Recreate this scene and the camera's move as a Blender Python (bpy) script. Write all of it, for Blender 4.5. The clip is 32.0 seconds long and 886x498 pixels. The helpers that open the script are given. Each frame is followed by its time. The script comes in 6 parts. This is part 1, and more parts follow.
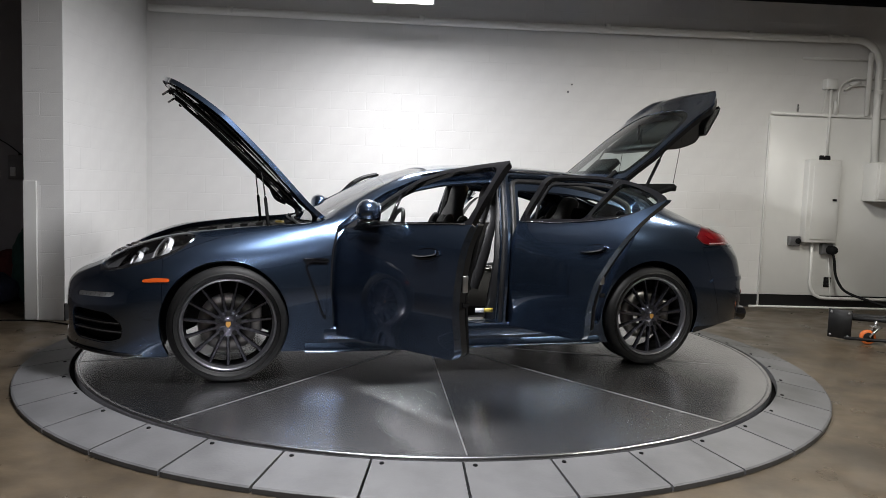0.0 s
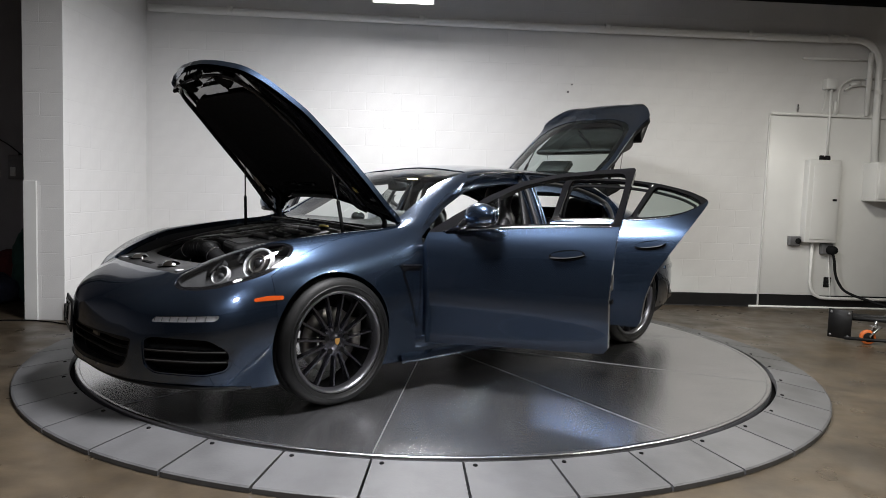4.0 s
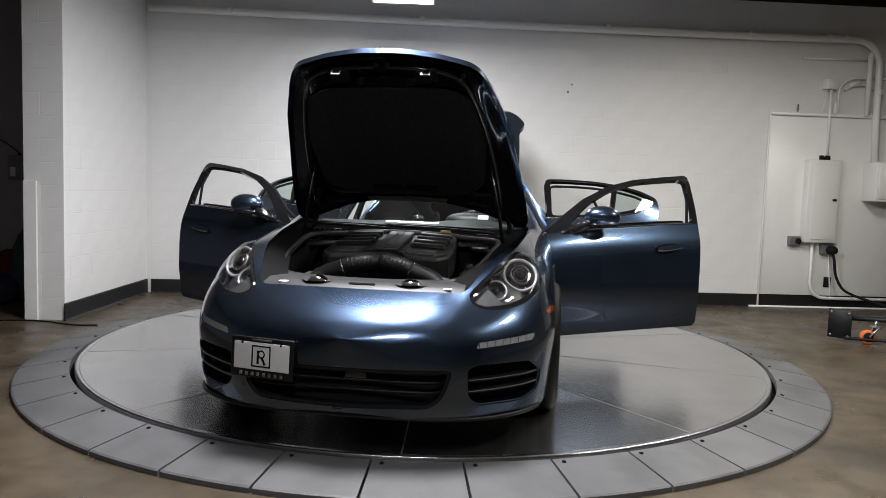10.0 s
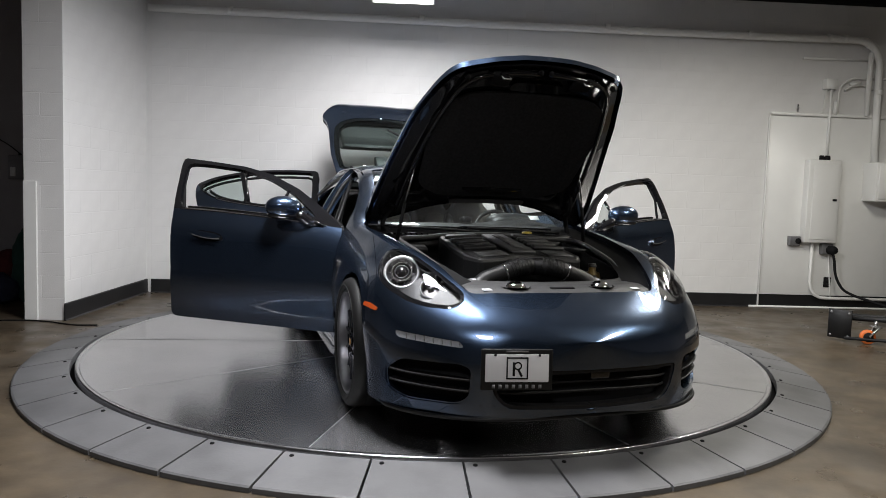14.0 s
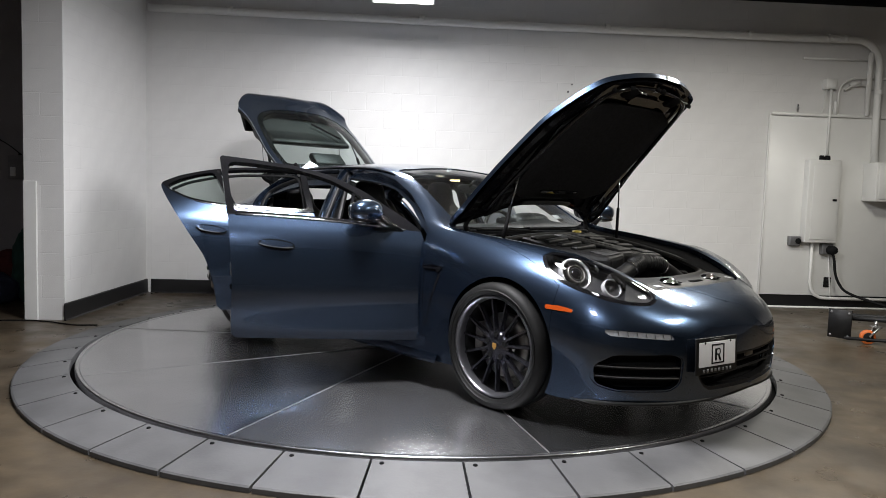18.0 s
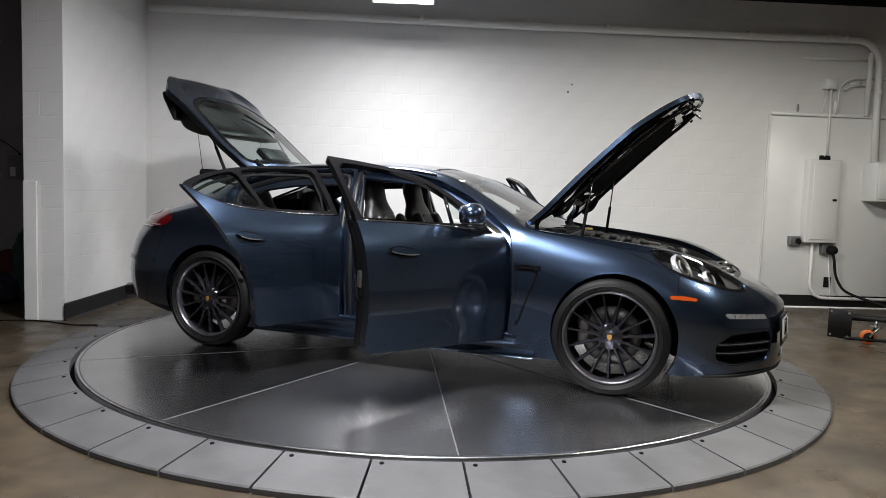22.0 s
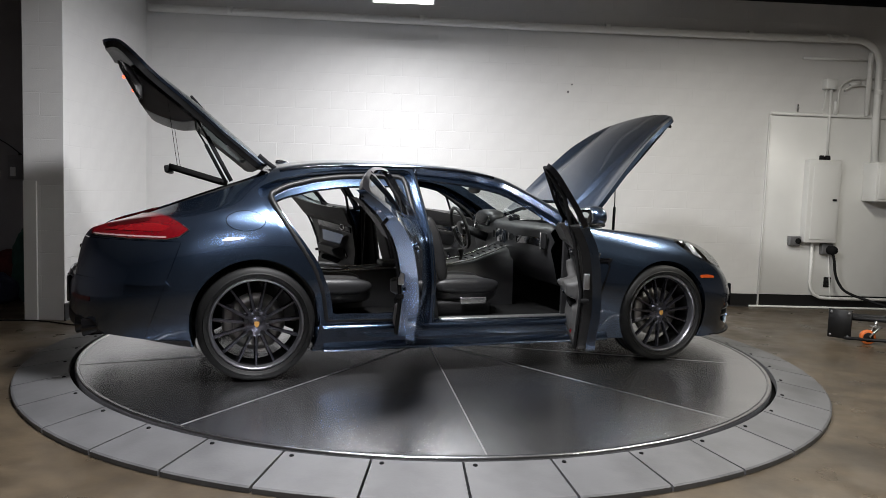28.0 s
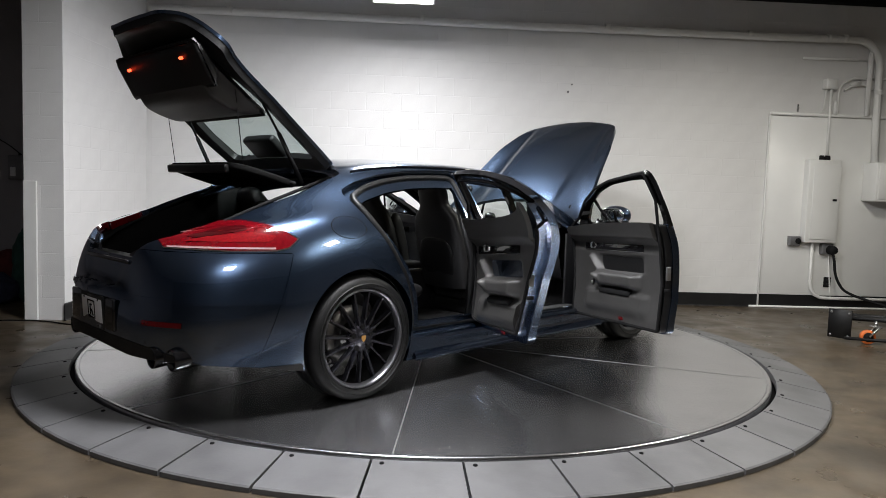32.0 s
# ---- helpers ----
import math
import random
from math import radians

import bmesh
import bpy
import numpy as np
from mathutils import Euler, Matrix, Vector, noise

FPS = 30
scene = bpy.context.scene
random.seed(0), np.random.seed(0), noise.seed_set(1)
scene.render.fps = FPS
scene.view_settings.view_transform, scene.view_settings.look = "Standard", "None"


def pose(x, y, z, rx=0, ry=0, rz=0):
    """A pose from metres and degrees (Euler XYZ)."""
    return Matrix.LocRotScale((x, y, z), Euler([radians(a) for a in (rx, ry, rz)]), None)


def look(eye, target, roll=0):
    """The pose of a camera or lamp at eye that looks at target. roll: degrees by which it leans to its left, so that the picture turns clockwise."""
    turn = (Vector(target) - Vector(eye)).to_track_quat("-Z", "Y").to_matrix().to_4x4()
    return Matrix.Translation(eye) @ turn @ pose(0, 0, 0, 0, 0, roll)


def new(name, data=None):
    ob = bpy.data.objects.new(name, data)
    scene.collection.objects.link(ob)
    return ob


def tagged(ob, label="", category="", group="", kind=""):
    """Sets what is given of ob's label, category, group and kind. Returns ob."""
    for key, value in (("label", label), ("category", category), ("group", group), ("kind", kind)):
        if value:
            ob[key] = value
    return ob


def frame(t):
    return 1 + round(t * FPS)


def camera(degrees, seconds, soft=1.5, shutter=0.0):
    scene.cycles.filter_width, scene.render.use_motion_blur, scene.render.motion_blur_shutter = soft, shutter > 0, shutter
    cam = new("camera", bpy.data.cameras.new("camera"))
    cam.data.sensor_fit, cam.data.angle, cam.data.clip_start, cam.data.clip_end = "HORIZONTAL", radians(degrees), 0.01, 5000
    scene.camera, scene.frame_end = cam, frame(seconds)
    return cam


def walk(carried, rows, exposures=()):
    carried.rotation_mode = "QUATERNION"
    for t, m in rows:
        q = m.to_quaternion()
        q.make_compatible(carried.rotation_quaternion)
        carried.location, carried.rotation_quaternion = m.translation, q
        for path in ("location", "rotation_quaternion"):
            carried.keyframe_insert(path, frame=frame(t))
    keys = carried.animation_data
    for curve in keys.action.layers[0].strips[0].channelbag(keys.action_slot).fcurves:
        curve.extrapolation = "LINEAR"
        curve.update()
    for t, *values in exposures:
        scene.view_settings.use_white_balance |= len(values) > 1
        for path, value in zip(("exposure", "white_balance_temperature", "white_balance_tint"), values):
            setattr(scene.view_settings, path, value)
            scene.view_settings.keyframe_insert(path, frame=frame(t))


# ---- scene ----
cam = camera(63.44, 32.0, soft=0.7)
EYE = (0.0, -5.646, 1.267)
AIM = (0.0179, -4.6463, 1.188)
walk(cam, [(0, look(EYE, AIM, 1.88)), (32, look(EYE, AIM, 1.88))], exposures=[(0, 0.0), (32, 0.0)])

# turntable and car: heading at the start and turning speed, degrees
TURN0, SPEED = 195.79, 6.504
DECK = 0.075                    # height of the turning plate
CAR_AT = (0.066, 0.026)         # the car's middle from the axis of the turntable

# ---- light ----
world = bpy.data.worlds.new("world")
scene.world = world
world.use_nodes = True
world.node_tree.nodes["Background"].inputs[0].default_value = (0.9, 0.95, 1.0, 1)
world.node_tree.nodes["Background"].inputs[1].default_value = 0.02


def ceiling_lamp(x, y, z, power, sx=0.6, sy=0.6, warm=False):
    light = bpy.data.lights.new("panel_light", "AREA")
    light.shape, light.size, light.size_y, light.energy = "RECTANGLE", sx, sy, power
    light.color = (1.0, 0.965, 0.87) if warm else (0.97, 0.97, 1.0)
    ob = new("panel_light", light)
    ob.matrix_world = pose(x, y, z)
    return ob


# the panel at y -5.4 is an unseen fill, added to brighten the front
PANELS = [(-0.33, 1.13, 3.07, 74), (-0.33, -1.9, 3.3, 230), (3.4, 0.2, 3.3, 72), (3.4, -3.0, 3.3, 70), (-0.33, -5.4, 3.3, 56)]
for px_, py_, pz_, pw_ in PANELS:
    ceiling_lamp(px_, py_, pz_ - 0.03, pw_, warm=px_ > 2)
# ---- materials ----
def material(name, color, rough=0.5, metal=0.0, vary=0.0, scale=8.0, bump=0.0, bump_scale=60.0, coat=0.0, spec=0.5, rough_vary=0.0, second=None, stain=0.0, stain_scale=1.2):
    """Principled surface whose colour, gloss and relief vary at two scales."""
    m = bpy.data.materials.new(name)
    m.use_nodes = True
    nt = m.node_tree
    b = nt.nodes["Principled BSDF"]
    b.inputs["Base Color"].default_value = (*color, 1)
    b.inputs["Roughness"].default_value = rough
    b.inputs["Metallic"].default_value = metal
    b.inputs["Coat Weight"].default_value = coat
    b.inputs["Coat Roughness"].default_value = 0.03
    b.inputs["Specular IOR Level"].default_value = spec
    if not (vary or bump or rough_vary or stain):
        return m
    tc = nt.nodes.new("ShaderNodeTexCoord")

    def tex(s, detail=5.0):
        n = nt.nodes.new("ShaderNodeTexNoise")
        n.inputs["Scale"].default_value, n.inputs["Detail"].default_value = s, detail
        nt.links.new(tc.outputs["Object"], n.inputs["Vector"])
        return n.outputs["Fac"]

    def ramp(src, lo, hi, a=0.3, c=0.7):
        n = nt.nodes.new("ShaderNodeMapRange")
        n.inputs[1].default_value, n.inputs[2].default_value, n.inputs[3].default_value, n.inputs[4].default_value = a, c, lo, hi
        nt.links.new(src, n.inputs[0])
        return n.outputs[0]

    col = None
    if vary or stain:
        two = second or tuple(c * (1 - vary) for c in color)
        mix = nt.nodes.new("ShaderNodeMix")
        mix.data_type = "RGBA"
        mix.inputs[6].default_value, mix.inputs[7].default_value = (*color, 1), (*two, 1)
        nt.links.new(ramp(tex(scale), 0, 1), mix.inputs[0])
        col = mix.outputs[2]
        if stain:
            mix2 = nt.nodes.new("ShaderNodeMix")
            mix2.data_type = "RGBA"
            mix2.inputs[7].default_value = tuple(c * (1 - stain) for c in two) + (1,)
            nt.links.new(col, mix2.inputs[6])
            nt.links.new(ramp(tex(stain_scale, 7.0), 0, 1, 0.45, 0.75), mix2.inputs[0])
            col = mix2.outputs[2]
        nt.links.new(col, b.inputs["Base Color"])
    if rough_vary:
        nt.links.new(ramp(tex(scale * 0.6), rough - rough_vary, rough + rough_vary), b.inputs["Roughness"])
    if bump:
        bn = nt.nodes.new("ShaderNodeBump")
        bn.inputs["Strength"].default_value, bn.inputs["Distance"].default_value = bump, 0.01
        nt.links.new(tex(bump_scale, 4.0), bn.inputs["Height"])
        nt.links.new(bn.outputs[0], b.inputs["Normal"])
    return m


def glow(name, color, power):
    m = bpy.data.materials.new(name)
    m.use_nodes = True
    b = m.node_tree.nodes["Principled BSDF"]
    b.inputs["Base Color"].default_value = (*color, 1)
    b.inputs["Emission Color"].default_value = (*color, 1)
    b.inputs["Emission Strength"].default_value = power
    return m


def glass_mat(name, color, rough=0.0, clear=0.85, ior=1.45):
    """Thin pane: mostly see-through, with a true reflection over it."""
    m = bpy.data.materials.new(name)
    m.use_nodes = True
    nt = m.node_tree
    out = nt.nodes["Material Output"]
    b = nt.nodes["Principled BSDF"]
    b.inputs["Base Color"].default_value = (0.01, 0.012, 0.012, 1)
    b.inputs["Roughness"].default_value = rough
    tr = nt.nodes.new("ShaderNodeBsdfTransparent")
    tr.inputs[0].default_value = (*color, 1)
    gl = nt.nodes.new("ShaderNodeBsdfGlossy")
    gl.inputs["Roughness"].default_value = rough
    lw = nt.nodes.new("ShaderNodeLayerWeight")
    lw.inputs[0].default_value = 0.5
    pw = nt.nodes.new("ShaderNodeMath")
    pw.operation, pw.inputs[1].default_value = "POWER", 4.0
    ad = nt.nodes.new("ShaderNodeMath")
    ad.operation, ad.use_clamp, ad.inputs[1].default_value, ad.inputs[2].default_value = "MULTIPLY_ADD", True, 0.88, 0.09
    nt.links.new(lw.outputs["Facing"], pw.inputs[0])
    nt.links.new(pw.outputs[0], ad.inputs[0])
    fr = ad
    mix = nt.nodes.new("ShaderNodeMixShader")
    nt.links.new(fr.outputs[0], mix.inputs[0])
    nt.links.new(tr.outputs[0], mix.inputs[1])
    nt.links.new(gl.outputs[0], mix.inputs[2])
    nt.links.new(mix.outputs[0], out.inputs[0])
    return m


M = {}
M["paint"] = material("blue_metallic_paint", (0.068, 0.105, 0.176), 0.255, 0.97, vary=0.12, scale=700, coat=1.0)
M["paint"].node_tree.nodes["Principled BSDF"].inputs["Coat IOR"].default_value = 1.65
M["wall"] = material("painted_block", (0.74, 0.735, 0.725), 0.6, vary=0.05, scale=5, bump=0.10, bump_scale=90, stain=0.06, stain_scale=0.8)
M["mortar"] = material("painted_mortar", (0.73, 0.725, 0.715), 0.65, vary=0.06, scale=6, bump=0.3, bump_scale=120)
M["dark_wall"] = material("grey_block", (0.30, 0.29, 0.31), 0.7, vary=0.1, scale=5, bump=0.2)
M["dim_wall"] = material("dark_grey_block", (0.10, 0.10, 0.105), 0.7, vary=0.1, scale=5, bump=0.2)
M["ceiling"] = material("grey_ceiling", (0.50, 0.48, 0.45), 0.85, vary=0.12, scale=2, bump=0.2, bump_scale=30)
M["floor"] = material("sealed_concrete", (0.098, 0.074, 0.047), 0.38, vary=0.3, scale=6.5, bump=0.05, bump_scale=40, rough_vary=0.14, second=(0.060, 0.046, 0.031), stain=0.5, stain_scale=1.7)
M["base"] = material("black_rubber_base", (0.012, 0.012, 0.013), 0.45, vary=0.3, scale=7)
M["white_paint"] = material("white_enamel", (0.78, 0.78, 0.76), 0.4, vary=0.04, scale=4)
M["plate"] = material("brushed_steel", (0.56, 0.56, 0.575), 0.27, 1.0)
nt_ = M["plate"].node_tree
bs_ = nt_.nodes["Principled BSDF"]
bs_.inputs["Anisotropic"].default_value = 0.35
tan_ = nt_.nodes.new("ShaderNodeTangent")
tan_.direction_type, tan_.uv_map = "UV_MAP", "brush"
nt_.links.new(tan_.outputs[0], bs_.inputs["Tangent"])


def plate_noise(stretch, scale, detail, lo, hi, a=0.3, c=0.7):
    """Noise over the plate, drawn out along its brushing, as values from lo to hi."""
    co, mp, no, mr = [nt_.nodes.new(k) for k in ("ShaderNodeTexCoord", "ShaderNodeMapping", "ShaderNodeTexNoise", "ShaderNodeMapRange")]
    mp.inputs["Scale"].default_value = (*stretch, 1)
    no.inputs["Scale"].default_value, no.inputs["Detail"].default_value = scale, detail
    mr.inputs[1].default_value, mr.inputs[2].default_value, mr.inputs[3].default_value, mr.inputs[4].default_value = a, c, lo, hi
    nt_.links.new(co.outputs["Object"], mp.inputs["Vector"])
    nt_.links.new(mp.outputs[0], no.inputs["Vector"])
    nt_.links.new(no.outputs["Fac"], mr.inputs[0])
    return mr.outputs[0]


def plate_math(op, a, b):
    n = nt_.nodes.new("ShaderNodeMath")
    n.operation = op
    for k, v in enumerate((a, b)):
        if isinstance(v, float):
            n.inputs[k].default_value = v
        else:
            nt_.links.new(v, n.inputs[k])
    return n.outputs[0]


tone_ = plate_math("MULTIPLY", plate_noise((1, 8), 4.0, 2.0, .97, 1.02), plate_noise((1, 1), 2.6, 3.0, .92, 1.04, .35, .65))
mix_ = nt_.nodes.new("ShaderNodeVectorMath")
mix_.operation = "SCALE"
mix_.inputs[0].default_value = (0.56, 0.56, 0.575)
nt_.links.new(tone_, mix_.inputs["Scale"])
nt_.links.new(mix_.outputs[0], bs_.inputs["Base Color"])
M["seam"] = material("seam_strip", (0.55, 0.55, 0.56), 0.38, 0.8, vary=0.2, scale=14)
M["rim_edge"] = material("polished_edge", (0.62, 0.62, 0.64), 0.25, 1.0, vary=0.1, scale=9)
M["ramp"] = material("grey_ramp_paint", (0.118, 0.118, 0.122), 0.5, vary=0.14, scale=4, bump=0.06, bump_scale=70, stain=0.3, stain_scale=3.5)
M["gap"] = material("black_gap", (0.015, 0.015, 0.0155), 0.7, spec=0.0)
M["black"] = material("black_plastic", (0.006, 0.006, 0.0065), 0.48, vary=0.2, scale=30, bump=0.05, bump_scale=300, spec=0.35)
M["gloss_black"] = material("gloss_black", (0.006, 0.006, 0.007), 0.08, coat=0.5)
M["trim"] = material("grey_leather", (0.038, 0.037, 0.036), 0.5, vary=0.15, scale=20, bump=0.12, bump_scale=260)
M["slam"] = material("grey_plastic", (0.036, 0.036, 0.037), 0.5, vary=0.15, scale=20, bump=0.06, bump_scale=200)
M["leather"] = material("black_leather", (0.012, 0.012, 0.013), 0.45, vary=0.2, scale=14, bump=0.15, bump_scale=220)
M["carpet"] = material("black_carpet", (0.012, 0.012, 0.012), 0.95, vary=0.3, scale=200, bump=0.3, bump_scale=400, spec=0.0)
M["felt"] = material("black_felt", (0.032, 0.032, 0.033), 0.95, vary=0.3, scale=60, bump=0.3, bump_scale=300, spec=0.0)
M["dash"] = material("dark_dash_leather", (0.015, 0.015, 0.016), 0.5, vary=0.15, scale=20, bump=0.12, bump_scale=260)
M["rubber"] = material("tyre_rubber", (0.007, 0.007, 0.007), 0.58, vary=0.25, scale=25, bump=0.1, bump_scale=150, spec=0.22)
M["rim"] = material("dark_grey_alloy", (0.110, 0.110, 0.135), 0.24, 0.9, vary=0.12, scale=30, coat=0.4)
M["rim_lip"] = material("grey_alloy_lip", (0.19, 0.19, 0.205), 0.34, 0.9, vary=0.1, scale=30)
M["disc"] = material("cast_steel", (0.30, 0.29, 0.28), 0.42, 1.0, vary=0.25, scale=40)
M["alloy"] = material("bare_alloy", (0.42, 0.42, 0.42), 0.35, 0.9, vary=0.2, scale=40)
M["chrome"] = material("chrome", (0.75, 0.75, 0.77), 0.08, 1.0)
M["gold"] = material("gold_badge", (0.50, 0.27, 0.07), 0.5, 0.4)
M["lamp_inside"] = material("satin_lamp_bowl", (0.035, 0.035, 0.038), 0.4, 0.2, vary=0.25, scale=40)
M["lamp_bright"] = material("bright_lamp_ring", (0.80, 0.80, 0.82), 0.2, 0.6)
M["amber"] = material("amber_lens", (0.42, 0.065, 0.010), 0.15, coat=1.0)
M["red"] = material("red_lens", (0.12, 0.002, 0.005), 0.1, coat=1.0, vary=0.3, scale=60)
M["red_dark"] = material("dark_red_lens", (0.035, 0.002, 0.003), 0.1, coat=1.0)
M["lens_band"] = material("pale_lens_band", (0.30, 0.20, 0.20), 0.2, coat=1.0)
M["red_bright"] = material("bright_red_lens", (0.19, 0.004, 0.007), 0.12, coat=1.0, vary=0.4, scale=90)
M["lens_white"] = material("clear_ribbed_lens", (0.45, 0.46, 0.48), 0.15, 0.2, vary=0.25, scale=90, coat=1.0)
M["plate_white"] = material("white_plate", (0.72, 0.72, 0.74), 0.35, vary=0.04, scale=10)
M["screen"] = material("dark_screen", (0.01, 0.012, 0.015), 0.1, coat=0.6)
M["yellow"] = material("yellow_cap", (0.40, 0.30, 0.04), 0.4)
M["amber_tank"] = material("amber_plastic", (0.12, 0.075, 0.015), 0.4)
M["orange"] = material("orange_polyurethane", (0.70, 0.16, 0.03), 0.45, vary=0.2, scale=20)
M["glass"] = glass_mat("clear_green_glass", (0.86, 0.91, 0.89))
M["dark_glass"] = glass_mat("tinted_glass", (0.66, 0.75, 0.73))
M["lens"] = glass_mat("lamp_lens", (0.95, 0.96, 0.97))
M["panel_glow"] = glow("lit_panel", (1.0, 0.98, 0.95), 9.0)
M["red_glow"] = glow("lit_red", (1.0, 0.06, 0.02), 6.0)
M["warm_glow"] = glow("lit_warm", (1.0, 0.75, 0.45), 4.0)
M["mirror"] = material("mirror_glass", (0.85, 0.86, 0.87), 0.02, 1.0)
M["steel_box"] = material("grey_steel_box", (0.25, 0.25, 0.26), 0.45, 0.6, vary=0.15, scale=12)
M["silver"] = material("silver_trim", (0.5, 0.5, 0.5), 0.25, 0.9)


# ---- mesh helpers ----
def mesh_of(name, verts, faces, mats, smooth=True, ids=None):
    me = bpy.data.meshes.new(name)
    me.from_pydata([tuple(v) for v in verts], [], [tuple(f) for f in faces])
    for m in (mats if isinstance(mats, (list, tuple)) else [mats]):
        me.materials.append(m)
    me.polygons.foreach_set("use_smooth", [smooth] * len(me.polygons))
    if ids is not None:
        me.polygons.foreach_set("material_index", ids)
    me.update()
    return me


def part(name, data, mat, parent, label="", at=None, smooth=True):
    """One mesh object under a thing or a part. data: (verts, faces), a bmesh or a mesh."""
    if isinstance(data, bmesh.types.BMesh):
        me = bpy.data.meshes.new(name)
        data.to_mesh(me)
        data.free()
        me.materials.append(mat)
        me.polygons.foreach_set("use_smooth", [smooth] * len(me.polygons))
    elif isinstance(data, tuple):
        me = mesh_of(name, data[0], data[1], mat, smooth)
    else:
        me = data
    ob = new(name, me)
    ob.parent = parent
    if at is not None:
        ob.matrix_basis = at
    if label:
        tagged(ob, label)
    return ob


def root(name, label, category, m=None, group="", kind=""):
    ob = new(name)
    ob.empty_display_size = 0.1
    if m is not None:
        ob.matrix_basis = m
    return tagged(ob, label, category, group, kind)


def solo(name, data, mat, label, category="", at=None, group="", kind="", smooth=True):
    ob = part(name, data, mat, None, "", at, smooth)
    return tagged(ob, label, category, group, kind)


def rbox(sx, sy, sz, r=0.01, seg=2, c=(0, 0, 0)):
    """Box of that size round c, with rounded edges."""
    bm = bmesh.new()
    bmesh.ops.create_cube(bm, size=1.0, matrix=Matrix.Translation(c) @ Matrix.Diagonal((sx, sy, sz, 1)))
    if r > 0:
        bmesh.ops.bevel(bm, geom=bm.edges[:], offset=min(r, 0.49 * min(sx, sy, sz)), segments=seg, profile=0.5, affect="EDGES")
    return bm


def geo(bm):
    bm.verts.index_update()
    d = ([v.co.copy() for v in bm.verts], [[v.index for v in f.verts] for f in bm.faces])
    bm.free()
    return d


def merge(*ds):
    V, F = [], []
    for v, f in ds:
        n = len(V)
        V += [Vector(q) for q in v]
        F += [[i + n for i in q] for q in f]
    return V, F


def moved(d, m):
    return [m @ Vector(v) for v in d[0]], d[1]


def lathe(profile, n=32, axis="z", arc=None):
    """Profile of (radius, height) turned about an axis."""
    V, F = [], []
    k = len(profile)
    for i in range(n):
        a = 2 * math.pi * i / n
        for r, h in profile:
            c, s = r * math.cos(a), r * math.sin(a)
            V.append({"z": (c, s, h), "y": (c, h, s), "x": (h, c, s)}[axis])
    for i in range(n):
        for j in range(k - 1):
            a, b = i * k + j, ((i + 1) % n) * k + j
            F.append((a, b, b + 1, a + 1))
    return V, F


def tube(path, r, n=8, closed=False):
    """Round bar along a path; r may be one radius or one per point."""
    P = [Vector(p) for p in path]
    V, F = [], []
    up = None
    for i, p in enumerate(P):
        if closed:
            d = (P[(i + 1) % len(P)] - P[i - 1]).normalized()
        else:
            d = (P[min(i + 1, len(P) - 1)] - P[max(i - 1, 0)]).normalized()
        if up is None:
            up = d.orthogonal().normalized()
        up = (up - d * up.dot(d)).normalized()
        side = d.cross(up)
        rr = r[i] if isinstance(r, (list, tuple)) else r
        for k in range(n):
            a = 2 * math.pi * k / n
            V.append(p + (up * math.cos(a) + side * math.sin(a)) * rr)
    m = len(P)
    for i in range(m if closed else m - 1):
        for k in range(n):
            a, b = i * n + k, i * n + (k + 1) % n
            c, d2 = ((i + 1) % m) * n + (k + 1) % n, ((i + 1) % m) * n + k
            F.append((a, b, c, d2))
    if not closed:
        F.append(tuple(range(n))[::-1])
        F.append(tuple((m - 1) * n + k for k in range(n)))
    return V, F


def spline(pts, n, closed=False):
    """Smooth path through points (Catmull-Rom), n steps a piece."""
    P = [Vector(p) for p in pts]
    out = []
    m = len(P)
    for i in range(m if closed else m - 1):
        p0 = P[i - 1] if (i > 0 or closed) else P[0] * 2 - P[1]
        p1, p2 = P[i], P[(i + 1) % m]
        p3 = P[(i + 2) % m] if (i + 2 < m or closed) else P[-1] * 2 - P[-2]
        for k in range(n):
            t = k / n
            out.append(0.5 * ((2 * p1) + (p2 - p0) * t + (2 * p0 - 5 * p1 + 4 * p2 - p3) * t * t + (3 * p1 - p0 - 3 * p2 + p3) * t ** 3))
    if not closed:
        out.append(P[-1])
    return out


def prism(poly, lo, hi, axis="z", r=0.0):
    """A flat outline pushed from lo to hi along an axis."""
    bm = bmesh.new()
    put = {"z": lambda a, b, h: (a, b, h), "y": lambda a, b, h: (a, h, b), "x": lambda a, b, h: (h, a, b)}[axis]
    vs = [bm.verts.new(put(a, b, lo)) for a, b in poly]
    f = bm.faces.new(vs)
    g = bmesh.ops.extrude_face_region(bm, geom=[f])
    d = Vector(put(0, 0, hi - lo))
    bmesh.ops.translate(bm, verts=[v for v in g["geom"] if isinstance(v, bmesh.types.BMVert)], vec=d)
    bmesh.ops.recalc_face_normals(bm, faces=bm.faces[:])
    if r:
        bmesh.ops.bevel(bm, geom=[e for e in bm.edges if e.calc_face_angle(0) > 0.5], offset=r, segments=2, profile=0.5, affect="EDGES")
    return bm
# ---- room ----
SLOPE = math.atan(0.04)                       # the back wall stands a little askew to the room's x axis
BACK = Matrix.Translation((-3.228, 2.685, 0)) @ Matrix.Rotation(SLOPE, 4, "Z")   # x along the wall, -y into the room
TOP = 3.72


def setting(name, data, mat, label, smooth=False, at=None):
    return solo(name, data, mat, label, "", at, "", "structure", smooth)


def slab(x0, x1, y0, y1, z0, z1):
    return geo(rbox(x1 - x0, y1 - y0, z1 - z0, 0, 1, ((x0 + x1) / 2, (y0 + y1) / 2, (z0 + z1) / 2)))


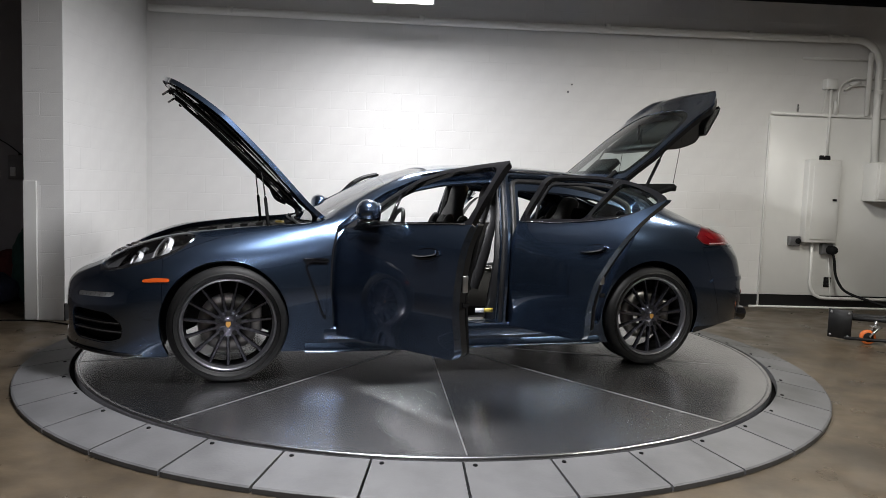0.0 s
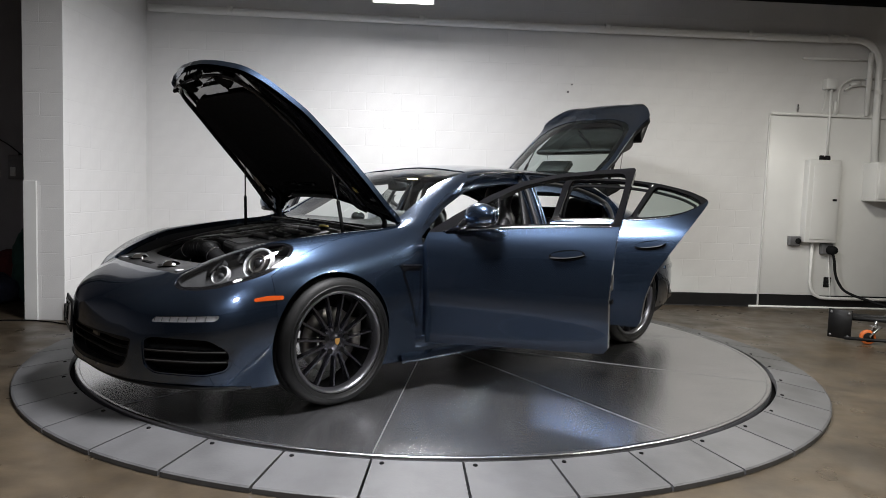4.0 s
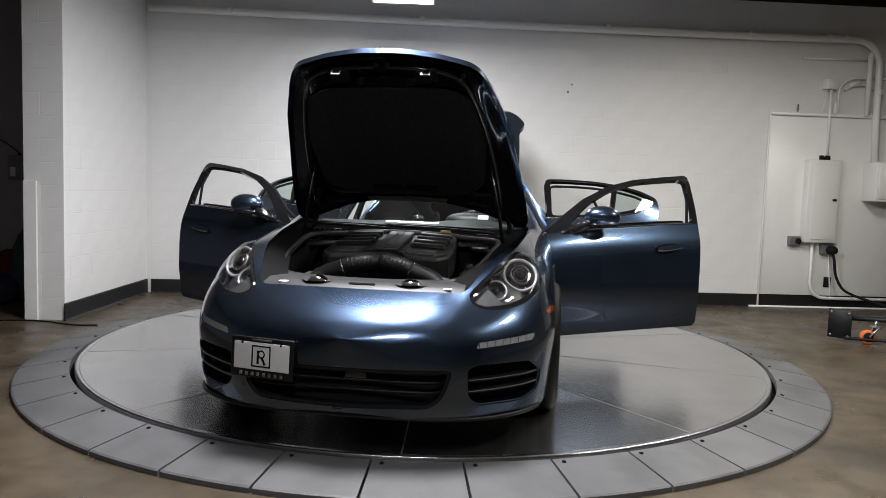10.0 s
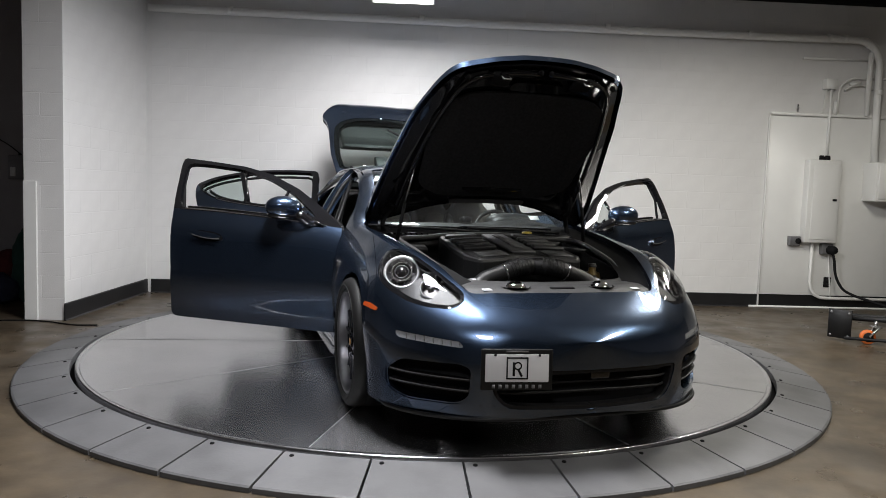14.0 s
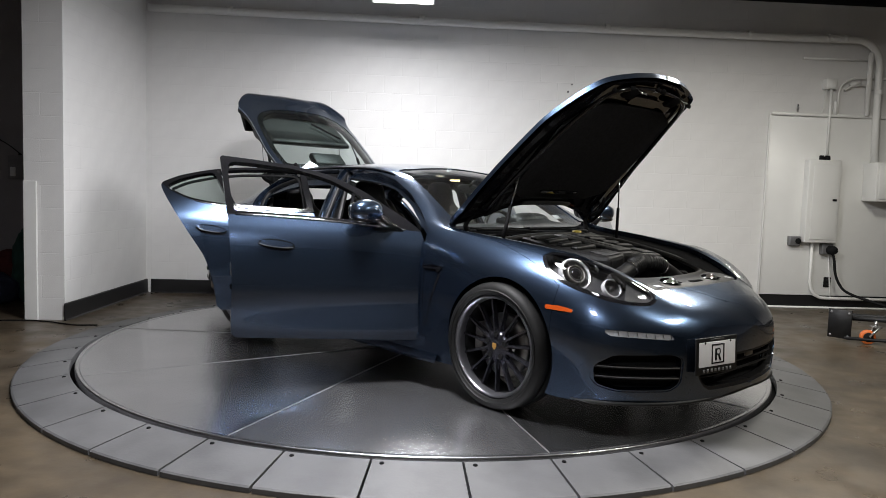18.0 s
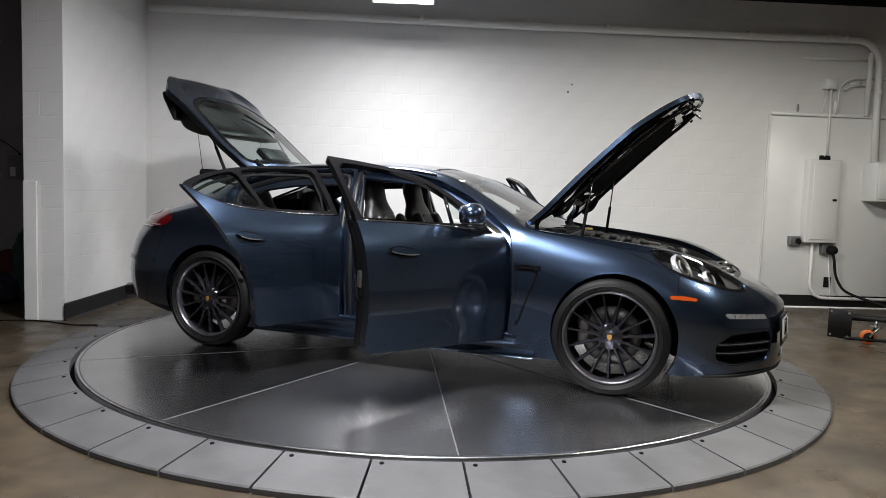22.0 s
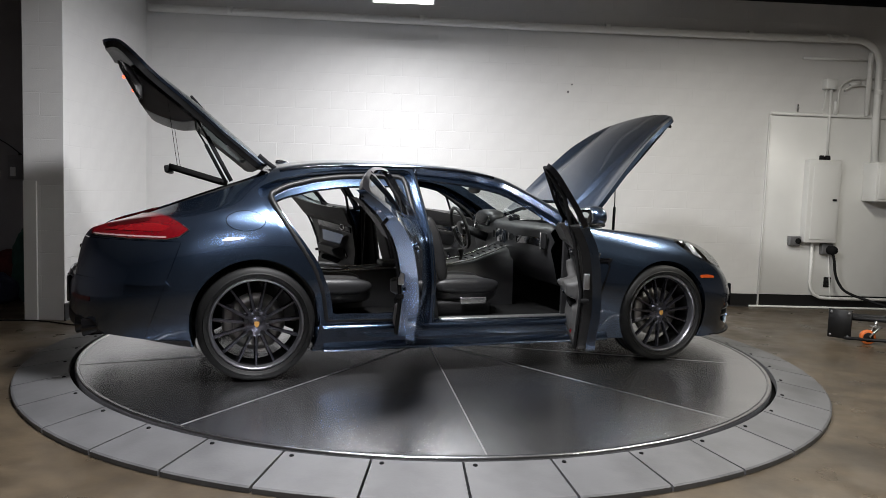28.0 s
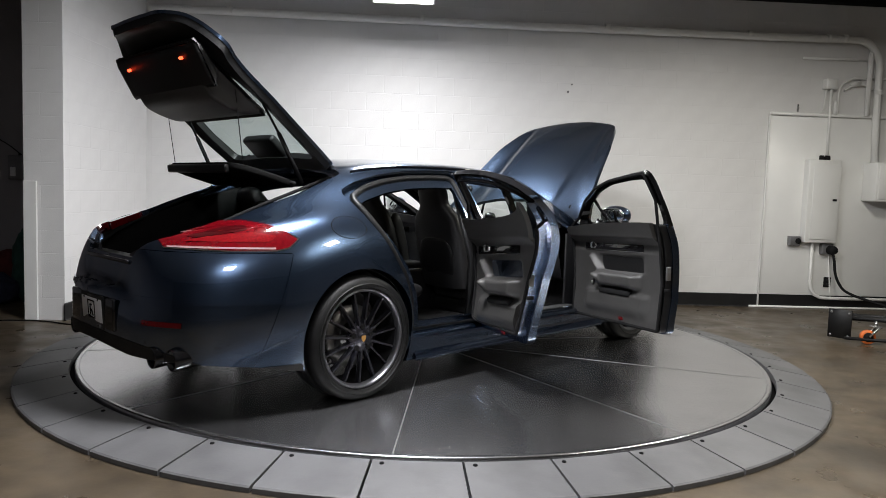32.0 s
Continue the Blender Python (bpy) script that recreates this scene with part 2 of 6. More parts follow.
setting("floor", slab(-9, 11, -11, 4.5, -0.2, 0.0), M["floor"], "brown sealed concrete floor with stains and a soft sheen")
setting("ceiling", slab(-9, 11, -11, 4.5, TOP, TOP + 0.2), M["ceiling"], "grey unpainted ceiling in shadow")
wall_back = setting("wall_back", slab(-6.5, 12, 0.0, 0.25, 0, TOP), M["mortar"], "white painted concrete block wall with a black rubber base", at=BACK)
wall_left = setting("wall_left", slab(-3.64, -3.286, 0.826, 2.68, 0, TOP), M["mortar"], "white painted concrete block wall end beside the turntable")
setting("wall_east", slab(10.0, 10.2, -11, 4.5, 0, TOP), M["dark_wall"], "plain grey wall closing the room")
setting("wall_west", slab(-8.6, -8.4, -11, 4.5, 0, TOP), M["dark_wall"], "plain grey wall closing the side room")
setting("wall_front", slab(-9, 11, -10.2, -10.0, 0, TOP), M["dim_wall"], "plain dark grey wall closing the room")

# concrete blocks, 0.406 by 0.203 m faces, slightly proud of their joints
def block_mesh(name, w, h=0.1995, d=0.008):
    b = 0.003
    V = [(0, 0, 0), (w, 0, 0), (w, 0, h), (0, 0, h), (b, -d, b), (w - b, -d, b), (w - b, -d, h - b), (b, -d, h - b)]
    F = [(4, 5, 6, 7), (0, 1, 5, 4), (1, 2, 6, 5), (2, 3, 7, 6), (3, 0, 4, 7)]
    return mesh_of(name, V, F, M["wall"], False)


def block_wall(parent, at, length, z0, z1, shift=0.0, limit=300, d=0.0009):
    full, half = block_mesh("block", 0.4025, d=d), {}
    rows = int((z1 - z0) / 0.2032) + 1
    count = 0
    rest_v, rest_f = [], []
    for r in range(rows):
        x = -0.203 * (r % 2) - shift
        while x < length:
            a, b = max(x, 0), min(x + 0.4025, length)
            if b - a > 0.05:
                w = round(b - a, 3)
                z = z0 + r * 0.2032
                me = full if w in (0.402, 0.403) else half.setdefault(w, None) or block_mesh("block", w, d=d)
                half[w] = me
                if count < limit:
                    ob = new("block", me)
                    ob.parent = parent
                    ob.matrix_basis = parent.matrix_basis.inverted() @ at @ Matrix.Translation((a, 0, z))
                    count += 1
                else:
                    n = len(rest_v)
                    rest_v += [parent.matrix_basis.inverted() @ at @ Vector((v.co.x + a, v.co.y, v.co.z + z)) for v in me.vertices]
                    rest_f += [[i + n for i in q.vertices] for q in me.polygons]
            x += 0.406
    if rest_v:
        tagged(part("block_rest", (rest_v, rest_f), M["wall"], parent, "", None, False), kind="stuff")


# base boards
def base_board(name, length, at, label):
    prof = [(0, 0), (-0.022, 0), (-0.012, 0.012), (-0.010, 0.15), (-0.004, 0.157), (0, 0.157)]
    V = [(x, y, z) for x in (0, length) for y, z in prof]
    n = len(prof)
    F = [(i, i + 1, n + i + 1, n + i) for i in range(n - 1)] + [tuple(range(n))[::-1], tuple(range(n, 2 * n))]
    return setting(name, (V, F), M["base"], label, at=at)


base_board("baseboard", 13, BACK @ Matrix.Translation((0, -0.004, 0)), "black rubber base board along the block wall")
base_board("baseboard", 1.92, pose(-3.280, 0.80, 0, 0, 0, 90), "black rubber base board along the side wall")

# ---- turntable ----
def annulus(r0, r1, z_in, z_out, a0, a1, n, thick, slant=0.0):
    """A piece of a sloped ring between two angles."""
    V, F = [], []
    for i in range(n + 1):
        a = a0 + (a1 - a0) * i / n
        c, s = math.cos(a), math.sin(a)
        c1, s1 = math.cos(a + slant), math.sin(a + slant)
        V += [(r0 * c, r0 * s, z_in - thick), (r0 * c, r0 * s, z_in - 0.003), ((r0 + 0.004) * c, (r0 + 0.004) * s, z_in), ((r1 - 0.01) * c1, (r1 - 0.01) * s1, z_out), (r1 * c1, r1 * s1, z_out - 0.006), (r1 * c1, r1 * s1, 0.0)]
    for i in range(n):
        for j in range(5):
            a, b = i * 6 + j, (i + 1) * 6 + j
            F.append((a, b, b + 1, a + 1))
    F += [tuple(range(6)), tuple(range(n * 6, n * 6 + 6))[::-1]]
    return V, F


RING_IN, RING_OUT, PLATE_R = 2.535, 2.85, 2.505
ramp_ring = root("ramp_ring", "grey painted steel ramp ring of segments around the turntable", "ramp")
N_SEG = 39
for i in range(N_SEG):
    a0 = radians(-95.25 + i * 360 / N_SEG)
    a1 = radians(-95.25 + (i + 1) * 360 / N_SEG)
    g = 0.0022
    seg = part("ramp_segment", annulus(RING_IN, RING_OUT, DECK - 0.004, 0.028, a0 + g, a1 - g, 5, 0.05), M["ramp"], ramp_ring, smooth=False)
    am = a0 + 0.02
    part("bolt", moved(lathe([(0.0, 0.003), (0.008, 0.003), (0.011, 0.0), (0.011, -0.004)], 10), pose((RING_IN + 0.035) * math.cos(am), (RING_IN + 0.035) * math.sin(am), DECK - 0.006)), M["gap"], seg)
part("underside", lathe([(2.4, 0.004), (2.84, 0.004)], 96), M["gap"], ramp_ring)

turntable = root("turntable", "round turning platform of brushed steel plates with bright seams", "turntable", pose(0, 0, DECK))
N_SEC = 10
SEC0 = 6.8
def deck_mesh():
    n, h = 10, math.pi / N_SEC
    V = [(0.002, 0, 0)]
    V += [((PLATE_R - 0.03) * math.cos(-h + 0.0014 + (2 * h - 0.0028) * k / n), (PLATE_R - 0.03) * math.sin(-h + 0.0014 + (2 * h - 0.0028) * k / n), 0) for k in range(n + 1)]
    V += [(x, y, -0.01) for x, y, z in V]
    m = n + 2
    me = mesh_of("deck_plate", V, [tuple(range(m))] + [(k, (k + 1) % m, m + (k + 1) % m, m + k) for k in range(m)], M["plate"], False)
    uv = me.uv_layers.new(name="brush")
    for lp in me.loops:
        co = me.vertices[lp.vertex_index].co
        uv.data[lp.index].uv = (co.x * 0.2, co.y * 0.2)
    return me


_deck = deck_mesh()
for i in range(N_SEC):
    ob = new("deck_plate", _deck)
    ob.parent = turntable
    ob.matrix_basis = Matrix.Rotation(radians(SEC0 + (i + 0.5) * 360 / N_SEC), 4, "Z")
for i in range(N_SEC):
    part("seam", rbox(PLATE_R - 0.03, .0050, .004, 0, 1, ((PLATE_R - 0.03) / 2, 0, 0)), M["seam"], turntable, at=Matrix.Rotation(radians(SEC0 + i * 360 / N_SEC), 4, "Z"), smooth=False)
part("rim", lathe([(PLATE_R - 0.03, -0.012), (PLATE_R - 0.03, 0.002), (PLATE_R - 0.004, 0.002), (PLATE_R, -0.002), (PLATE_R, -0.05)], 128), M["rim_edge"], turntable, "bright worn steel edge")
part("backing", lathe([(0.0, -0.011), (PLATE_R - 0.02, -0.004)], 64), M["seam"], turntable)
# ---- car: the shell as one smooth surface, cut into its panels ----
def curve(rows):
    """Smooth function through (x, value...) rows, monotone in between."""
    rows = sorted(rows)
    xs = np.array([r[0] for r in rows], float)
    ys = np.array([r[1:] for r in rows], float)
    h = np.diff(xs)
    dl = np.diff(ys, axis=0) / h[:, None]
    m = np.zeros_like(ys)
    m[0], m[-1] = dl[0], dl[-1]
    for i in range(1, len(xs) - 1):
        w1, w2 = 2 * h[i] + h[i - 1], h[i] + 2 * h[i - 1]
        ok = dl[i - 1] * dl[i] > 0
        with np.errstate(divide="ignore", invalid="ignore"):
            hm = (w1 + w2) / (w1 / dl[i - 1] + w2 / dl[i])
        m[i] = np.where(ok, hm, 0)

    def f(x):
        i = int(np.clip(np.searchsorted(xs, x) - 1, 0, len(xs) - 2))
        t = (x - xs[i]) / h[i]
        return (2 * t ** 3 - 3 * t * t + 1) * ys[i] + (t ** 3 - 2 * t * t + t) * h[i] * m[i] + (3 * t * t - 2 * t ** 3) * ys[i + 1] + (t ** 3 - t * t) * h[i] * m[i + 1]
    return f


# widest half width and its height; lower edge
wide = curve([(2.489, .0004, .35), (2.484, .13, .355), (2.465, .26, .36), (2.45, .36, .37), (2.42, .47, .39), (2.36, .585, .42), (2.28, .69, .46), (2.13, .835, .50), (2.0, .90, .53), (1.8, .94, .57), (1.46, .962, .60), (1.0, .948, .59), (.6, .942, .57),
              (0, .940, .56), (-.6, .943, .57), (-1.0, .952, .59), (-1.46, .967, .60), (-1.8, .955, .58), (-2.0, .925, .56), (-2.2, .86, .54), (-2.35, .77, .52), (-2.46, .64, .50), (-2.54, .48, .48), (-2.585, .30, .46), (-2.600, .15, .455), (-2.605, .0004, .45)])
low = curve([(2.489, .205), (2.465, .192), (2.44, .182), (2.3, .172), (2.1, .163), (1.86, .157), (1.7, .17), (1.0, .175), (.8, .175), (-.9, .175), (-1.07, .172), (-1.8, .215), (-2.1, .265), (-2.4, .295), (-2.55, .31), (-2.585, .33), (-2.605, .345)])
# shoulder: fender crest, belt line, rear haunch
crest = curve([(2.489, .0003, .525), (2.484, .07, .532), (2.465, .14, .545), (2.45, .20, .565), (2.42, .27, .585), (2.36, .37, .615), (2.28, .46, .655), (2.13, .575, .735), (2.0, .635, .805), (1.9, .665, .845), (1.76, .70, .883), (1.6, .73, .905), (1.25, .775, .938), (1.0, .81, .957), (.85, .835, .968),
               (.6, .852, .978), (.3, .858, .985), (-.3, .856, .998), (-.9, .848, 1.02), (-1.3, .856, 1.035), (-1.6, .854, 1.02), (-1.9, .81, .985), (-2.1, .725, .965), (-2.3, .585, .935), (-2.42, .47, .90), (-2.48, .40, .84), (-2.512, .355, .75), (-2.528, .33, .665), (-2.55, .285, .640), (-2.575, .21, .625), (-2.595, .11, .605), (-2.605, .0003, .59)])
# roof edge, or the flank of the bonnet and the tail
rail = curve([(2.489, .0001, .53), (2.484, .035, .538), (2.465, .07, .55), (2.42, .14, .60), (2.36, .20, .64), (2.28, .27, .682), (2.13, .36, .742), (2.0, .42, .783), (1.8, .47, .832), (1.4, .53, .905), (1.1, .62, .948), (.95, .70, .975), (.85, .725, 1.005), (.7, .700, 1.085), (.48, .665, 1.20), (.28, .640, 1.285),
              (.1, .625, 1.322), (-.1, .615, 1.343), (-.4, .610, 1.352), (-.88, .600, 1.345), (-1.26, .585, 1.305), (-1.44, .570, 1.252), (-1.64, .545, 1.185), (-1.9, .505, 1.098), (-2.1, .455, 1.02), (-2.3, .38, .945), (-2.42, .30, .905), (-2.48, .25, .85), (-2.512, .21, .76), (-2.528, .19, .672), (-2.55, .16, .648), (-2.575, .11, .634), (-2.595, .06, .614), (-2.605, .0001, .60)])
ridge = curve([(2.489, .535), (2.42, .603), (2.36, .645), (2.28, .687), (2.13, .745), (2.0, .785), (1.8, .838), (1.4, .912), (1.1, .958), (.95, .99), (.85, 1.04), (.7, 1.118), (.48, 1.238), (.28, 1.33), (.1, 1.375), (-.1, 1.402),
               (-.4, 1.415), (-.75, 1.410), (-1.0, 1.396), (-1.26, 1.362), (-1.44, 1.318), (-1.64, 1.245), (-1.9, 1.148), (-2.1, 1.06), (-2.3, .965), (-2.42, .915), (-2.48, .86), (-2.512, .77), (-2.528, .68), (-2.55, .655), (-2.575, .640), (-2.595, .620), (-2.605, .605)])


def section(x, n_side=8):
    w, zw = wide(x)
    zl = low(x)[0]
    yb, zb = crest(x)
    yr, zr = rail(x)
    zt = ridge(x)[0]
    if x > 2.42:                                                   # both ends close in a round
        w = math.sqrt(3.19 * max(0.0, 2.489 - x))
    if x < -2.585:
        e = max(0.0, x + 2.605)
        w, yb, yr = math.sqrt(4.5 * e), math.sqrt(1.45 * e), math.sqrt(.39 * e)
    nose = max(0.0, min(1.0, (x - 2.12) / 0.22)) ** 1.5           # the nose rounds over evenly
    if nose > 0:
        for_ = lambda a: (w * math.cos(radians(a)) ** 0.72, zw + (zt - zw) * math.sin(radians(a)) ** 0.72)
        (ya, za), (yc, zc), (ym, zm), (yt, zt_) = for_(42), for_(66), for_(54), for_(79)
        yb, zb, yr, zr = yb + (ya - yb) * nose, zb + (za - zb) * nose, yr + (yc - yr) * nose, zr + (zc - zr) * nose
    flat = max(0.0, min(1.0, (1.2 - x) / 0.4)) * max(0.0, min(1.0, (x + 1.75) / 0.3))   # doors are flatter than wings
    ysh = w - (w - yb) * (0.30 + 0.05 * flat)
    zsh = zw + (zb - zw) * (0.62 + 0.08 * flat)
    mid_ = ((yb + yr) / 2 + (0.006 + 0.012 * flat), (zb + zr) / 2 + 0.006)
    top_ = (yr * 0.55, zr + (zt - zr) * 0.70)
    if nose > 0:
        mid_ = (mid_[0] + (ym - mid_[0]) * nose, mid_[1] + (zm - mid_[1]) * nose)
        top_ = (top_[0] + (yt - top_[0]) * nose, top_[1] + (zt_ - top_[1]) * nose)
    if x < -2.585:
        mid_ = ((yb + yr) / 2, (zb + zr) / 2)
    keys = [(w * (0.965 + 0.018 * flat), zl), (w * (0.988 - 0.012 * flat), zl + (zw - zl) * (0.35 + 0.07 * flat)), (w, zw), (ysh, zsh), (yb, zb), mid_, (yr, zr), top_, (0, zt)]
    P = [Vector((y, z)) for y, z in keys]
    ghost0, ghost1 = P[0] * 2 - P[1], Vector((-P[-2].x, P[-2].y))
    A = [ghost0] + P + [ghost1]
    out = []
    steps = [4, 6, 14, 13, 9, 9, 12, 10]
    for i in range(len(P) - 1):
        p0, p1, p2, p3 = A[i], A[i + 1], A[i + 2], A[i + 3]
        t0 = 0.0
        t1 = t0 + max((p1 - p0).length, 1e-4) ** 0.5
        t2 = t1 + max((p2 - p1).length, 1e-4) ** 0.5
        t3 = t2 + max((p3 - p2).length, 1e-4) ** 0.5
        for k in range(steps[i]):
            t = t1 + (t2 - t1) * k / steps[i]
            a1 = p0 * ((t1 - t) / (t1 - t0)) + p1 * ((t - t0) / (t1 - t0))
            a2 = p1 * ((t2 - t) / (t2 - t1)) + p2 * ((t - t1) / (t2 - t1))
            a3 = p2 * ((t3 - t) / (t3 - t2)) + p3 * ((t - t2) / (t3 - t2))
            b1 = a1 * ((t2 - t) / (t2 - t0)) + a2 * ((t - t0) / (t2 - t0))
            b2 = a2 * ((t3 - t) / (t3 - t1)) + a3 * ((t - t1) / (t3 - t1))
            out.append(b1 * ((t2 - t) / (t2 - t1)) + b2 * ((t - t1) / (t2 - t1)))
    out.append(P[-1])
    if 0.9 < x < 2.3:                                       # raised middle of the bonnet
        k = min(1.0, (x - 0.9) / 0.25, (2.3 - x) / 0.35) * 0.011
        for q in out:
            t = max(0.0, min(1.0, (0.44 - q.x) / 0.06))
            if q.y > zw + 0.1:
                q.y += k * t * t * (3 - 2 * t)
    return out


def stations():
    xs = [2.489 - (k * .033) ** 2 / 3.19 for k in range(15)] + list(np.linspace(2.415, 2.36, 7)) + list(np.linspace(2.345, 1.9, 28)) + list(np.linspace(1.88, -2.0, 165)) + list(np.linspace(-2.02, -2.45, 26)) + list(np.linspace(-2.46, -2.585, 13)) + [-2.605 + (k * .04) ** 2 / 4.5 for k in range(7, -1, -1)]
    return xs


def shell_grid():
    """Left half of the shell: vertices, quads."""
    xs = stations()
    V, F = [], []
    for x in xs:
        V += [(x, p.x, p.y) for p in section(x)]
    k = len(V) // len(xs)
    for i in range(len(xs) - 1):
        for j in range(k - 1):
            a, b = i * k + j, (i + 1) * k + j
            F.append((a, b, b + 1, a + 1))
    return np.array(V), F, k, len(xs)


SV, SF, SK, SN = shell_grid()
SFA = np.array(SF)
# smooth normals of the shell, pointing outwards
_g = SV.reshape(SN, SK, 3)
_du, _dv = np.gradient(_g, axis=0), np.gradient(_g, axis=1)
SNORM = np.cross(_dv, _du)
SNORM /= np.linalg.norm(SNORM, axis=2, keepdims=True) + 1e-9
SNORM = SNORM.reshape(-1, 3)
if SNORM[SK * 60 + 12][1] < 0:
    SNORM = -SNORM


def poly_dist(poly, px_, py_):
    """Signed distance to a closed outline, negative inside."""
    P = np.array(poly, float)
    d = np.full(len(px_), 1e9)
    inside = np.zeros(len(px_), bool)
    for i in range(len(P)):
        a, b = P[i - 1], P[i]
        e = b - a
        wx, wy = px_ - a[0], py_ - a[1]
        t = np.clip((wx * e[0] + wy * e[1]) / (e @ e + 1e-12), 0, 1)
        d = np.minimum(d, np.hypot(wx - t * e[0], wy - t * e[1]))
        if a[1] != b[1]:
            c = ((a[1] > py_) != (b[1] > py_)) & (px_ < (b[0] - a[0]) * (py_ - a[1]) / (b[1] - a[1]) + a[0])
            inside ^= c
    return np.where(inside, -d, d)


def rounded(poly, n=4, r=0.06):
    """An outline with its corners rounded."""
    out = []
    P = [Vector(p) for p in poly]
    for i in range(len(P)):
        a, b, c = P[i - 1], P[i], P[(i + 1) % len(P)]
        ra = min(r, (a - b).length * 0.45, (c - b).length * 0.45)
        s, e = b + (a - b).normalized() * ra, b + (c - b).normalized() * ra
        for k in range(n + 1):
            t = k / n
            out.append(tuple(s * (1 - t) ** 2 + b * 2 * t * (1 - t) + e * t * t))
    return out


def clip(V, N, F, f):
    """Keep the part of the surface where f < 0."""
    Vn, Nn = list(V), list(N)
    keep, cut = [], {}

    def mid(a, b):
        key = (a, b) if a < b else (b, a)
        if key not in cut:
            t = f[a] / (f[a] - f[b])
            cut[key] = len(Vn)
            Vn.append(V[a] + (V[b] - V[a]) * t)
            q = N[a] + (N[b] - N[a]) * t
            Nn.append(q / (np.linalg.norm(q) + 1e-9))
        return cut[key]
    sign = f < 0
    for q in F:
        s = [sign[i] for i in q]
        if all(s):
            keep.append(q)
        elif any(s):
            r = []
            for i in range(len(q)):
                a, b = q[i], q[(i + 1) % len(q)]
                if sign[a]:
                    r.append(a)
                if sign[a] != sign[b]:
                    r.append(mid(a, b))
            if len(r) >= 3:
                keep.append(tuple(r))
    used = sorted({i for q in keep for i in q})
    pos = {o: i for i, o in enumerate(used)}
    return np.array([Vn[i] for i in used]).reshape(-1, 3), np.array([Nn[i] for i in used]).reshape(-1, 3), [tuple(pos[i] for i in q) for q in keep]


def refined(f, k, near=0.05):
    """The faces of the shell near f < 0, split k by k."""
    v = f(SV[:, 0], SV[:, 1], SV[:, 2])
    V, N, F, seen = [], [], [], {}

    def add(p, n):
        key = tuple(np.round(p, 5))
        if key not in seen:
            seen[key] = len(V)
            V.append(p)
            N.append(n / (np.linalg.norm(n) + 1e-9))
        return seen[key]
    for q in SFA[v[SFA].min(axis=1) <= near]:
        P, Q = [SV[i] for i in q], [SNORM[i] for i in q]
        g = {}
        for a in range(k + 1):
            for b in range(k + 1):
                u, w = a / k, b / k
                c = ((1 - u) * (1 - w), u * (1 - w), u * w, (1 - u) * w)
                g[a, b] = add(sum(ci * p for ci, p in zip(c, P)), sum(ci * n for ci, n in zip(c, Q)))
        F += [(g[a, b], g[a + 1, b], g[a + 1, b + 1], g[a, b + 1]) for a in range(k) for b in range(k)]
    return np.array(V).reshape(-1, 3), np.array(N).reshape(-1, 3), F


def fine_region(k, *fs):
    V, N, F = refined(fs[0], k)
    for f in fs:
        if len(F) == 0:
            break
        V, N, F = clip(V, N, F, f(V[:, 0], V[:, 1], V[:, 2]))
    return V, N, F


def band(axis, lo, hi):
    """Two cuts that leave a band of x, y or z."""
    return [lambda x, y, z: (x, y, z)[axis] - hi, lambda x, y, z: lo - (x, y, z)[axis]]


def region(*fs):
    """Cut the left half of the shell by several functions of (x, y, z) in turn, keeping what is negative in all."""
    V, N = SV, SNORM
    v0 = fs[0](SV[:, 0], SV[:, 1], SV[:, 2])
    F = [tuple(q) for q in SFA[v0[SFA].min(axis=1) < 0].tolist()]
    for f in fs:
        if len(F) == 0:
            break
        V, N, F = clip(V, N, F, f(V[:, 0], V[:, 1], V[:, 2]))
    return V, N, F


def edges_of(F):
    seen = {}
    for q in F:
        for i in range(len(q)):
            a, b = q[i], q[(i + 1) % len(q)]
            seen[(a, b)] = seen.get((a, b), 0) + 1
    return [e for e in seen if (e[1], e[0]) not in seen]


def skin(V, N, F, depth=0.0, lift=0.0, push=None, back=False, skip=None):
    """Sheet with a turned-in rim of that depth. push: direction of the rim, or along the normals."""
    W = V + N * lift
    verts, faces = [tuple(v) for v in W], list(F)
    if depth:
        e = edges_of(F)
        if skip is not None:
            e = [q for q in e if not (skip(W[q[0]]) and skip(W[q[1]]))]
        idx = {}
        for a, b in e:
            for i in (a, b):
                if i not in idx:
                    inner = W[i] + (np.array(push) * depth if push is not None else -N[i] * depth)
                    verts += [tuple(W[i]), tuple(inner)]
                    idx[i] = len(verts) - 2
            faces.append((idx[b], idx[a], idx[a] + 1, idx[b] + 1))
        if back:
            o = len(verts)
            verts += [tuple(W[i] + (np.array(push) * depth if push is not None else -N[i] * depth)) for i in range(len(W))]
            faces += [tuple(i + o for i in q)[::-1] for q in F]
    return verts, faces


def other(d):
    """The same on the other side of the car."""
    return [(x, -y, z) for x, y, z in d[0]], [tuple(q)[::-1] for q in d[1]]


def both(d):
    return merge(d, other(d))


def welded(d, eps=1e-4):
    bm = bmesh.new()
    vs = [bm.verts.new(v) for v in d[0]]
    for q in d[1]:
        try:
            bm.faces.new([vs[i] for i in q])
        except ValueError:
            pass
    bmesh.ops.remove_doubles(bm, verts=[v for v in bm.verts if abs(v.co.y) < 8e-4], dist=8e-4)
    return bm


